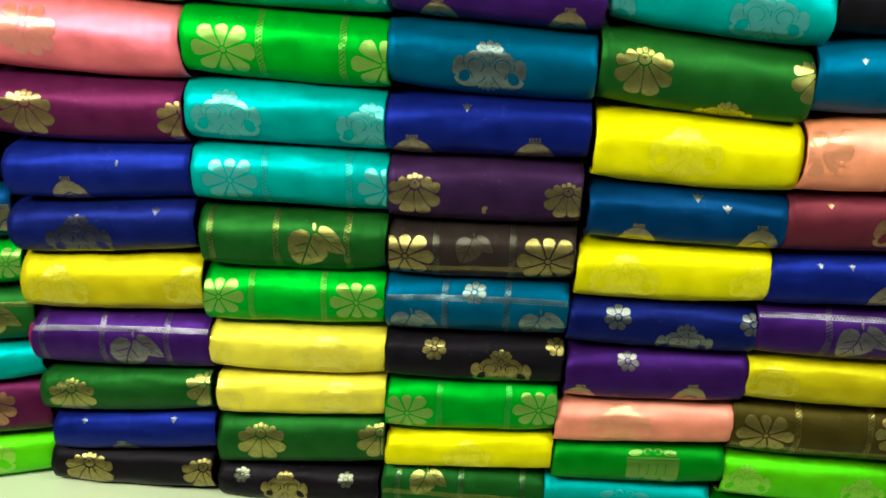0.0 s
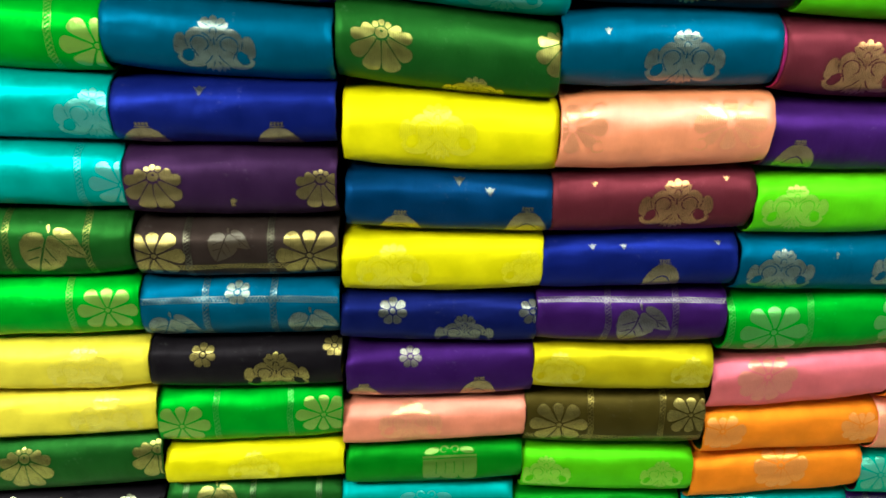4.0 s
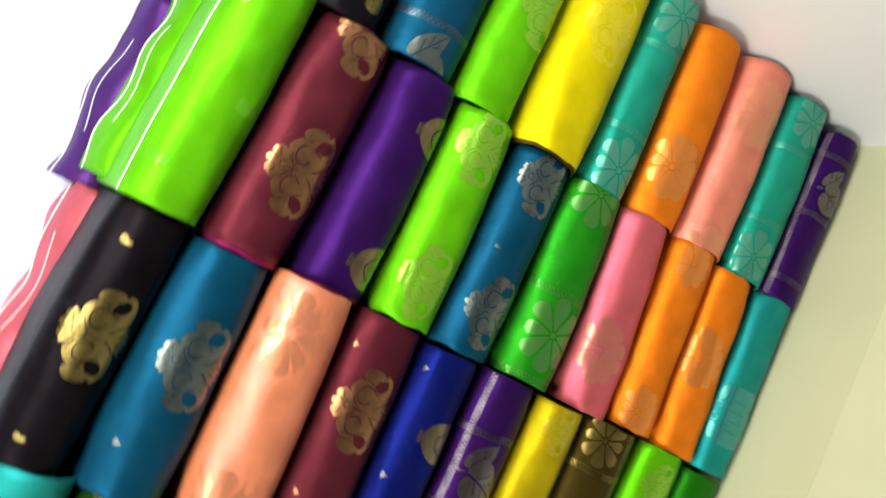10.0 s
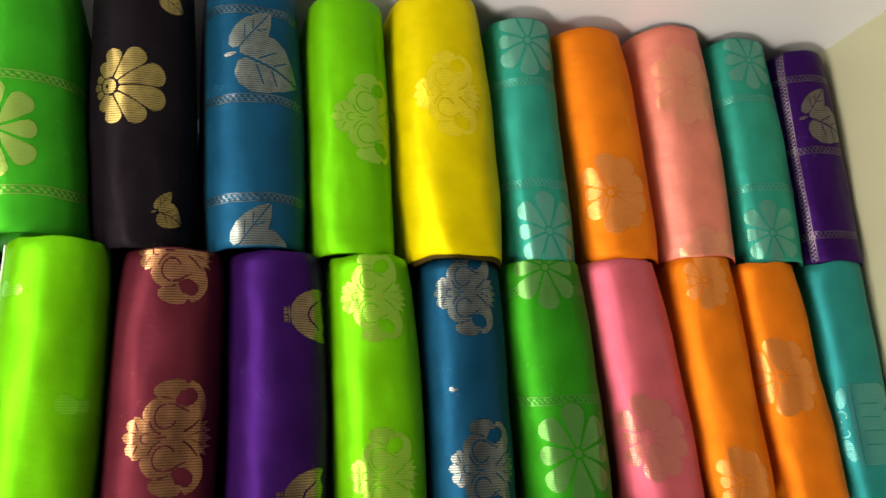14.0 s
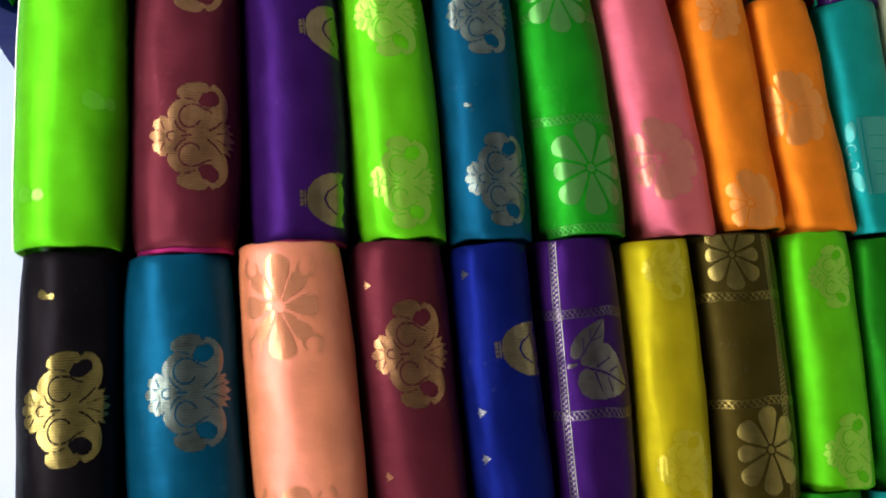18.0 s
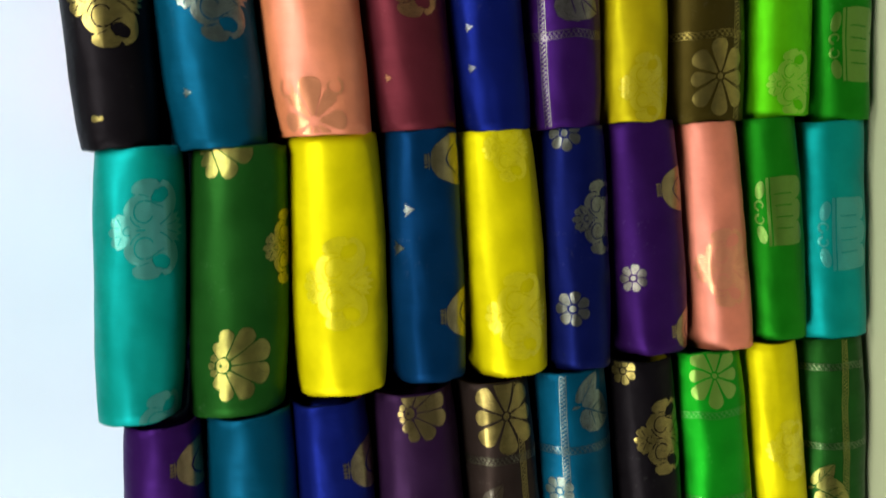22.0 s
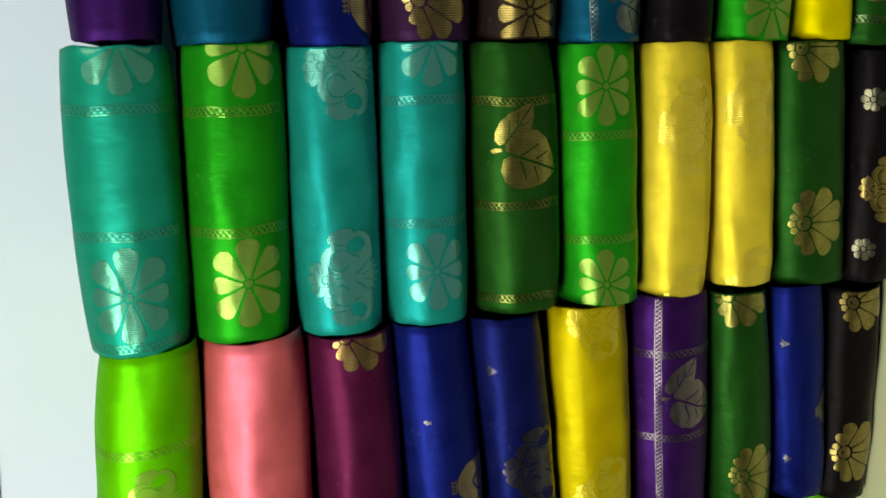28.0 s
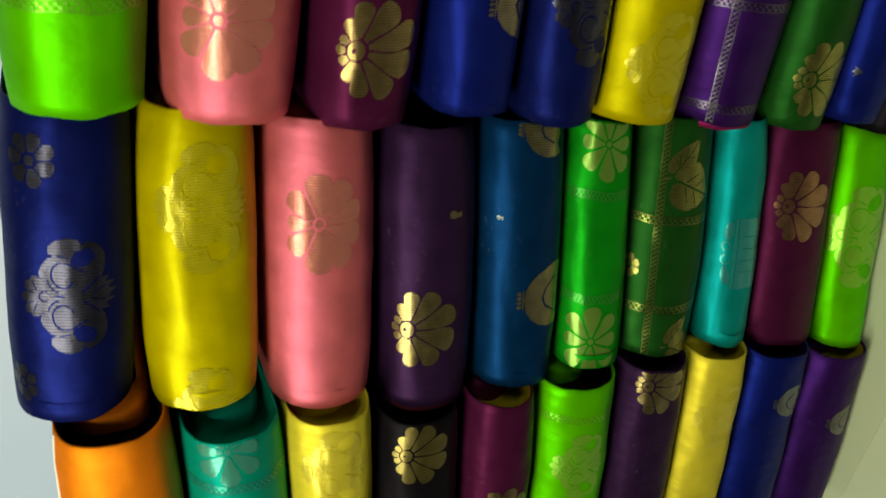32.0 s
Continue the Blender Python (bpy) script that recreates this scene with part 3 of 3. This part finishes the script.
        for a, b in zip(rows, rows[1:]):
            for j in range(4):
                bm.faces.new((a[j], a[(j + 1) % 4], b[(j + 1) % 4], b[j]))
        return bm

    def line(self, deg):
        """A woven ribbon along the roll."""
        s0 = self.length(radians(deg))
        return self.ribbon(lambda f, w: self.at(0.005 + 0.99 * min(f, 1.0), self.angle(s0 - w), 0.00035), 110)


SHOWN_LINING = {"F9": "wine", "G9": "magenta", "G8": "magenta", "H6": "olive", "A7": "maroon", "B4": "magenta", "Z10": "black", "Z9": "teal", "H10": "leafgreen", "B9": "black"}
LINING_DIP = ((0.945, 0.004), (0.91, 0.012), (0.87, 0.032), (0.40, 0.034), (0.12, 0.034))
LIP_DIP = ((0.965, 0.0), (0.985, -0.005), (0.95, -0.006), (0.92, 0.006), (0.87, 0.030), (0.40, 0.034), (0.12, 0.034))
FOLD_DIP = ((0.76, 0.0335), (0.755, 0.014), (0.73, 0.009), (0.60, 0.010), (0.57, 0.015), (0.565, 0.0335))
LIPPED = ("G8", "G9", "H6", "B4", "A7")
LINING = ["magenta", "black", "wine", "mustard", "dpurple", "dgreen"]


def sari(code, colour, xl, xr, z0, z1, tilt, pattern):
    """One rolled sari with its woven motifs, stripes and rolled-in ends."""
    yl, yr = [y - FORWARD.get(code, 0.0) for y in YAW.get(code[0], (0.0, 0.0))]
    roll = Roll(code, xl, xr, z0, z1, tilt, yl, yr)
    kinds = [p.split() for p in pattern.split(";") if p]
    metal = next((p[3] for p in kinds if len(p) > 3 and p[3] in THREAD), "tonal")
    what = next((NAMES[p[0]] for p in kinds if p[0] in NAMES), "plain weave")
    word = WORDS.get(colour, colour)
    thing = tagged(new("sari_roll"), f"{word} rolled silk sari with {metal} woven {what}", "sari", "rolled saris stacked on the table")
    thing.location = roll.mid
    part("cloth", roll.skin(), cloth[colour], thing)
    for u in (0.0, 1.0):
        plain = colour if roll.rng.random() < 0.6 else roll.rng.choice(LINING)
        end = part("rolled_end", roll.turned_in(u, LIP_DIP if code in LIPPED and u == 0 else LINING_DIP), cloth[SHOWN_LINING.get(code, plain)], thing)
        part("inner_fold", roll.turned_in(u, FOLD_DIP), cloth[colour], end)
    for p in kinds:
        if p[0] == "band":
            part("woven_band", roll.band(float(p[1])), thread_on(colour, p[2], 0.6), thing)
        elif p[0] == "selvage":
            part("selvage", roll.selvage(float(p[1])), cloth["white"], thing, "white selvage edge")
        elif p[0] == "line":
            part("woven_line", roll.line(float(p[1])), thread_on(colour, p[2], 0.8), thing)
        else:
            part(WOVEN[p[0]], roll.motif(p[0], float(p[1]), float(p[2]), float(p[4])), thread_on(colour, p[3], {"tri": 0.8, "dot": 0.8, "medal": 0.6, "patch": 0.6}.get(p[0], 1.0)), thing, "tonal woven thread" if p[3] == "tone" else f"{p[3]} woven thread")
    return thing


def folded_end(top, colour, x0, x1, y0, y1, z0, z1, seed):
    """The loose folded end that lies on the back of a top sari, with its white selvage."""
    bm, nu, nv, off = bmesh.new(), 24, 28, Vector((seed, 3, 7))
    cy, cz, ry, rz = (y0 + y1) / 2, (z0 + z1) / 2, (y1 - y0) / 2, (z1 - z0) / 2

    def at(u, phi, grow=0.0):
        wave = noise.noise(off + Vector((u * 3, 0, 0)))
        c, s = math.cos(phi), math.sin(phi)
        wob = 1 + 0.10 * noise.noise(off + Vector((u * 5, c * 2, s * 2)))
        return Vector((x0 + (x1 - x0) * u, min(BACK_Y - 0.003, cy - math.copysign(abs(c) ** 0.85, c) * (ry * wob + grow)), cz + 0.014 * wave + math.copysign(abs(s) ** 0.85, s) * (rz * wob + grow))) - top.location

    rings = [[bm.verts.new(at(i / nu, 2 * math.pi * j / nv)) for j in range(nv)] for i in range(nu + 1)]
    for a, b in zip(rings, rings[1:]):
        for j in range(nv):
            bm.faces.new((a[j], a[(j + 1) % nv], b[(j + 1) % nv], b[j]))
    bm.faces.new(rings[0][::-1])
    bm.faces.new(rings[-1])
    for f in bm.faces:
        f.smooth = len(f.verts) == 4
    fold = part("folded_end", bm, cloth[colour], top, f"{WORDS.get(colour, colour)} folded inner end")
    for start, u0, u1, w in ((78, 0.0, 1.0, 0.0016), (48, 0.25, 0.75, 0.0009)):
        bm = bmesh.new()
        rows = []
        for k in range(31):
            u = u0 + (u1 - u0) * k / 30
            mid = at(u, radians(start + 6 * noise.noise(off + Vector((u * 4, 5, 5)))), 0.0008)
            rows.append([bm.verts.new(mid + Vector((0, w * math.cos(t), w * math.sin(t)))) for t in (0, 1.57, 3.14, 4.71)])
        for a, b in zip(rows, rows[1:]):
            for j in range(4):
                bm.faces.new((a[j], a[(j + 1) % 4], b[(j + 1) % 4], b[j]))
        part("selvage", bm, cloth["white"], fold, "white selvage thread")


sari("Z1", "purple", -1.301, -1.026, 0.762, 0.893, 0.003, "bell .6 -5 silver .9")
sari("Z2", "blue", -1.290, -1.000, 0.893, 1.016, 0.010, "bell .75 -5 silver .9")
sari("Z3", "lyel", -1.276, -0.981, 1.016, 1.125, 0.010, "lotus .7 5 tone 1.1")
sari("Z4", "dpurple", -1.277, -0.977, 1.125, 1.234, 0.010, "daisy .93 8 gold 1.08")
sari("Z5", "lime", -1.266, -0.982, 1.234, 1.354, 0.010, "lotus .6 3 gold 1.1;band .85 gold")
sari("Z6", "wine", -1.275, -0.984, 1.354, 1.452, 0.010, "daisy .45 5 gold 1.08")
sari("Z7", "black", -1.271, -0.984, 1.452, 1.567, 0.010, "daisy .86 8 gold 1.03")
sari("Z8", "lyel", -1.250, -0.959, 1.567, 1.667, 0.010, "lotus .8 5 tone 1.1;lotus .1 5 tone 1")
sari("Z9", "teal", -1.237, -0.958, 1.667, 1.775, 0.010, "star .97 10 silver 1;band .80 silver;band .40 silver")
top_z = sari("Z10", "orange", -1.222, -0.934, 1.775, 1.893, 0.010, "selvage 68")
sari("A1", "lime", -1.024, -0.714, 0.762, 0.868, 0.004, "lotus 0.53 12 gold 1.59")
sari("A2", "wine", -0.997, -0.696, 0.868, 1.015, -0.002, "daisy 0.65 10 copper 1.22")
sari("A3", "cyan", -0.978, -0.688, 1.015, 1.101, -0.002, "patch 0.43 0 silver 1.09")
sari("A4", "dgreen", -0.973, -0.681, 1.101, 1.230, -0.011, "leaf 0.77 -1 gold 1.04;leaf 0.05 -10 gold 0.84;band 0.59 gold;band 0.21 gold;line 30 gold;spot .38 60 gold 1")
sari("A5", "green", -0.971, -0.680, 1.230, 1.324, -0.002, "star 0.12 16 gold 1.06;star 0.92 8 gold 0.99;band 0.72 silver;band 0.30 silver")
sari("A6", "deepblue", -0.979, -0.676, 1.324, 1.437, -0.002, "bell 0.35 -16 gold 1.35;bell 0.98 -7 gold 1.17;dot .65 40 silver .8")
sari("A7", "dpurple", -0.983, -0.678, 1.437, 1.556, -0.005, "daisy 0.30 14 gold 1.12;dot .7 -15 gold 1.6")
sari("A8", "rose", -0.956, -0.665, 1.556, 1.681, -0.009, "rosette 0.66 4 copper 1.21")
sari("A9", "mustard", -0.929, -0.650, 1.681, 1.799, -0.011, "lotus 0.69 1 tone 1.28;lotus -0.02 4 tone 1.06")
sari("A10", "navy", -0.916, -0.642, 1.799, 1.913, -0.021, "lotus 0.42 2 pewter 1.09;spot 0.84 33 pewter 1.53;spot 0.12 53 pewter 1.22")
sari("B1", "black", -0.711, -0.365, 0.762, 0.863, 0.014, "daisy 0.24 1 gold 1.34;daisy .95 5 gold 1.19")
sari("B2", "blue", -0.689, -0.347, 0.863, 0.959, 0.040, "bell 0.42 -42 silver 1.13;tri .75 45 silver 1;tri .2 45 silver 1")
sari("B3", "dgreen", -0.693, -0.345, 0.959, 1.062, 0.033, "daisy 0.19 0 gold 1.25;daisy 1.00 16 gold 1.24")
sari("B4", "purple", -0.682, -0.335, 1.062, 1.188, 0.018, "leaf 0.59 -3 silver 1.27;band 0.77 silver;band 0.41 silver;band 0.06 silver;line 35 silver")
sari("B5", "mustard", -0.674, -0.333, 1.188, 1.317, 0.020, "lotus 0.20 0 tone 1.29;lotus 0.95 5 tone 1.19")
sari("B6", "navy", -0.672, -0.332, 1.317, 1.419, 0.031, "lotus 0.38 -12 pewter 1.33;tri .8 40 pewter 1.2")
sari("B7", "blue", -0.657, -0.326, 1.419, 1.526, 0.022, "bell 0.34 -32 gold 1.25;dot .62 25 silver 1")
sari("B8", "wine", -0.666, -0.327, 1.526, 1.636, 0.001, "daisy 0.23 0 gold 1.21;daisy 1.01 -4 gold 1.16")
sari("B9", "rose", -0.656, -0.317, 1.636, 1.763, -0.013, "rosette 0.28 11 copper 1.29")
sari("B10", "lime", -0.644, -0.314, 1.763, 1.882, -0.027, "lotus 0.46 0 gold 1.02;band 0.66 gold;band 0.28 gold")
sari("C1", "black", -0.354, -0.024, 0.762, 0.850, 0.014, "lotus .42 3 gold 1.05;spot .15 40 silver 1.14;spot .8 40 silver 1.14")
sari("C2", "dgreen", -0.345, -0.010, 0.850, 0.984, 0.035, "daisy 0.27 8 gold 1.27;daisy .98 12 gold 1.19")
sari("C3", "lyel", -0.332, -0.007, 0.984, 1.083, 0.024, "lotus 0.74 1 tone 1.37;lotus -0.02 1 tone 1.33")
sari("C4", "lyel", -0.334, -0.006, 1.083, 1.189, 0.012, "lotus 0.68 -1 tone 1.36;lotus -0.05 0 tone 1.29")
sari("C5", "green", -0.332, -0.005, 1.189, 1.305, 0.016, "star 0.09 13 gold 1.10;star 0.85 6 gold 1.13;band 0.67 gold;band 0.27 gold")
sari("C6", "dgreen", -0.326, -0.001, 1.305, 1.424, 0.010, "leaf 0.63 2 gold 1.27;band 0.80 gold;band 0.42 gold;band 0.06 gold")
sari("C7", "cyan", -0.323, 0.003, 1.424, 1.534, -0.002, "star 0.20 0 silver 1.14;star 1.00 -1 silver 1.15;band 0.81 silver;band 0.38 silver")
sari("C8", "cyan", -0.320, 0.001, 1.534, 1.640, -0.005, "lotus 0.21 1 silver 1.24;lotus 0.94 -3 silver 1.23")
sari("C9", "green", -0.313, 0.007, 1.640, 1.752, -0.014, "star 0.21 -2 gold 1.21;star 0.99 -6 gold 1.21;band 0.79 gold;band 0.39 gold")
sari("C10", "teal", -0.313, 0.007, 1.752, 1.870, -0.010, "star 0.21 3 silver 1.26;star 1.01 -4 silver 1.21;band 0.81 silver;band 0.41 silver;band 0.03 silver")
sari("D1", "dgreen", -0.016, 0.305, 0.762, 0.883, 0.007, "leaf 0.28 31 gold 0.93;band 0.87 silver;band 0.49 silver;band 0.10 silver;line 7 gold")
sari("D2", "yellow", -0.007, 0.312, 0.883, 0.973, 0.025, "lotus .5 0 tone 1")
sari("D3", "green", -0.006, 0.313, 0.973, 1.095, 0.020, "star 0.90 10 gold 1.13;star 0.13 1 gold 1.16;band 0.72 silver;band 0.32 silver")
sari("D4", "black", -0.004, 0.315, 1.095, 1.194, 0.011, "lotus 0.66 -8 gold 1.19;spot 0.28 37 gold 1.50;spot 0.96 54 gold 1.33")
sari("D5", "tblue", -0.002, 0.315, 1.194, 1.312, 0.011, "leaf 0.86 -16 silver 1.00;leaf 0.15 -21 silver 1.02;band 0.67 silver;band 0.33 silver;line 26 silver;spot 0.49 38 silver 1.40")
sari("D6", "brown", 0.004, 0.317, 1.312, 1.415, 0.011, "star 0.86 1 gold 1.24;star 0.09 2 gold 1.17;band 0.67 silver;band 0.26 silver;line -20 gold;leaf .46 20 tone .8")
sari("D7", "dpurple", 0.005, 0.318, 1.415, 1.534, 0.005, "daisy 0.93 0 gold 0.97;daisy 0.14 1 gold 1.12;dot .5 -20 gold 1.6")
sari("D8", "blue", 0.003, 0.320, 1.534, 1.634, 0.004, "bell 0.74 -43 gold 1.23;bell 0.13 -49 gold 1.29;tri .4 45 silver 1.2")
sari("D9", "tblue", 0.008, 0.319, 1.634, 1.745, -0.014, "lotus 0.49 -5 silver 1.2")
sari("D10", "purple", 0.014, 0.323, 1.745, 1.840, -0.020, "bell 0.84 -44 gold 1.04;bell 0.22 -52 gold 1.09;daisy 0.52 62 silver 0.85")
sari("E1", "cyan", 0.307, 0.622, 0.762, 0.885, 0.008, "patch 0.49 5 silver 1.25")
sari("E2", "leafgreen", 0.316, 0.632, 0.885, 0.978, 0.019, "patch 0.59 11 gold 1.16")
sari("E3", "salmon", 0.314, 0.631, 0.978, 1.076, 0.024, "lotus 0.37 12 copper 1.21")
sari("E4", "purple", 0.323, 0.637, 1.076, 1.194, 0.015, "bell 0.71 -25 gold 1.11;bell 0.09 -37 gold 1.11;spot 0.34 41 silver 1.33")
sari("E5", "navy", 0.318, 0.634, 1.194, 1.288, 0.000, "spot 0.26 28 silver 1.60;spot 0.98 35 silver 1.60;lotus 0.63 -22 silver 1.05")
sari("E6", "yellow", 0.323, 0.636, 1.288, 1.399, 0.007, "lotus 0.25 1 tone 1.24;lotus 0.93 -1 tone 0.92")
sari("E7", "deepblue", 0.331, 0.642, 1.399, 1.498, -0.005, "bell 0.88 -24 gold 1.13;bell 0.26 -40 gold 1.19;tri .55 52 silver 1.3;tri .7 32 silver 1.1")
sari("E8", "yellow", 0.330, 0.642, 1.498, 1.619, -0.011, "lotus 0.44 7 tone 1.23")
sari("E9", "dgreen", 0.324, 0.634, 1.619, 1.739, -0.030, "daisy 0.20 2 gold 1.11;daisy 1.02 20 gold 1.07;lotus 0.62 -57 gold 0.96")
top_e = sari("E10", "cyan", 0.332, 0.640, 1.739, 1.843, -0.030, "lotus 0.71 -13 silver 1.20;lotus -0.06 -28 silver 1.14")
sari("F1", "leafgreen", 0.623, 0.936, 0.762, 0.865, -0.001, "patch 0.33 1 gold 1.22")
sari("F2", "lime", 0.634, 0.946, 0.865, 0.970, -0.006, "lotus 0.82 4 gold 0.86;lotus 0.14 3 gold 0.97")
sari("F3", "olive", 0.633, 0.947, 0.970, 1.101, 0.000, "star 0.92 19 gold 1.01;star 0.18 5 gold 1.21;band 0.76 gold;band 0.36 gold;line -19 gold")
sari("F4", "mustard", 0.638, 0.941, 1.101, 1.195, -0.002, "lotus 0.89 3 tone 0.81;lotus 0.14 3 tone 0.95")
sari("F5", "purple", 0.635, 0.945, 1.195, 1.302, 0.002, "leaf 0.55 -1 silver 1.11;band 0.73 silver;band 0.37 silver;line 47 silver")
sari("F6", "blue", 0.637, 0.942, 1.302, 1.398, 0.013, "bell 0.62 -15 gold 1.07;tri .25 45 silver .8;tri .41 42 silver .8;tri .9 50 silver .8")
sari("F7", "maroon", 0.644, 0.948, 1.398, 1.511, 0.015, "lotus 0.61 -1 copper 1.21;tri .2 40 copper .7;tri .85 45 copper .7")
sari("F8", "peach", 0.643, 0.948, 1.511, 1.629, 0.016, "medal 0.79 17 copper 1.17;medal 0.05 17 copper 1.14")
sari("F9", "tblue", 0.635, 0.939, 1.629, 1.745, 0.006, "lotus 0.56 -9 silver 1.2;tri .2 30 silver .8")
top_f = sari("F10", "black", 0.641, 0.945, 1.745, 1.839, -0.004, "lotus 0.52 -5 gold 1.16;dot .86 18 gold 1.6;dot .1 20 gold 1.4")
sari("G1", "cyan", 0.945, 1.258, 0.762, 0.860, 0.008, "patch 0.32 12 silver 1.22")
sari("G2", "orange", 0.948, 1.254, 0.860, 0.964, 0.034, "rosette 0.52 24 copper 1.21")
sari("G3", "orange", 0.953, 1.259, 0.964, 1.066, 0.022, "rosette .1 12 copper 1;rosette .9 12 copper .9")
sari("G4", "rose", 0.948, 1.252, 1.066, 1.181, 0.037, "rosette 0.30 18 copper 1.22")
sari("G5", "green", 0.951, 1.249, 1.181, 1.298, 0.019, "star 0.25 2 silver 1.30;band 0.45 silver;band 0.02 silver;band 0.88 silver;star .97 10 silver 1.2")
sari("G6", "tblue", 0.949, 1.247, 1.298, 1.405, 0.004, "lotus 0.22 -3 silver 1.15;lotus .87 3 silver 1.1;dot .5 28 silver 1")
sari("G7", "lime", 0.952, 1.249, 1.405, 1.511, 0.012, "lotus 0.20 3 gold 1.08;lotus .84 5 gold 1.1")
sari("G8", "purple", 0.952, 1.249, 1.511, 1.620, 0.002, "bell 0.77 -29 gold 1.05;bell 0.14 -21 gold 1.05")
sari("G9", "maroon", 0.948, 1.249, 1.620, 1.736, -0.008, "lotus 0.37 -8 copper 1.22;lotus .99 -5 copper 1.2")
top_g = sari("G10", "lime", 0.950, 1.254, 1.736, 1.842, -0.006, "selvage 66;dot .15 35 tone 3;dot .82 40 tone 3;dot .45 -35 tone 3.4")
sari("H1", "purple", 1.259, 1.570, 0.762, 0.865, 0.007, "leaf 0.67 -2 silver 1.05;band 0.86 silver;band 0.51 silver;band 0.12 silver;line 53 silver")
sari("H2", "teal", 1.256, 1.576, 0.865, 0.966, 0.014, "star 0.90 3 silver 1.04;star 0.12 17 silver 1.08;band 0.72 silver;band 0.32 silver")
sari("H3", "salmon", 1.260, 1.583, 0.966, 1.086, 0.011, "rosette 0.73 4 copper 1.38;rosette -0.05 5 copper 1.33")
sari("H4", "orange", 1.255, 1.566, 1.086, 1.204, 0.022, "rosette 0.27 15 copper 1.27")
sari("H5", "teal", 1.250, 1.566, 1.204, 1.297, 0.012, "star 0.90 4 silver 1.17;star 0.11 4 silver 1.17;band 0.72 silver;band 0.30 silver")
sari("H6", "yellow", 1.250, 1.580, 1.297, 1.431, 0.011, "lotus 0.59 5 tone 1.18")
sari("H7", "lime", 1.250, 1.565, 1.431, 1.534, 0.006, "lotus 0.51 -17 gold 1.20")
sari("H8", "tblue", 1.253, 1.575, 1.534, 1.653, 0.011, "leaf 0.70 -6 silver 1.28;leaf -0.01 -2 silver 1.2;band 0.87 silver;band 0.53 silver;band 0.17 silver;line 70 silver")
sari("H9", "black", 1.250, 1.570, 1.653, 1.768, 0.014, "daisy 0.55 13 gold 1.14;leaf .12 -25 gold .5;leaf .90 -28 gold .5")
top_h = sari("H10", "green", 1.260, 1.567, 1.768, 1.895, 0.034, "star .35 18 gold 1.25;band .54 gold;band .14 gold")

# loose ends on the uppermost saris
folded_end(top_f, "rose", 0.648, 0.935, 0.22, 0.465, 1.77, 1.862, 5)
folded_end(top_g, "lime", 0.955, 1.238, 0.17, 0.34, 1.79, 1.866, 7)
folded_end(top_g, "violet", 0.930, 1.22, 0.28, 0.468, 1.79, 1.895, 9)
folded_end(top_h, "blue", 1.25, 1.54, 0.15, 0.44, 1.85, 1.91, 12)
folded_end(top_z, "navy", -1.25, -0.935, 0.04, 0.28, 1.81, 1.892, 15)
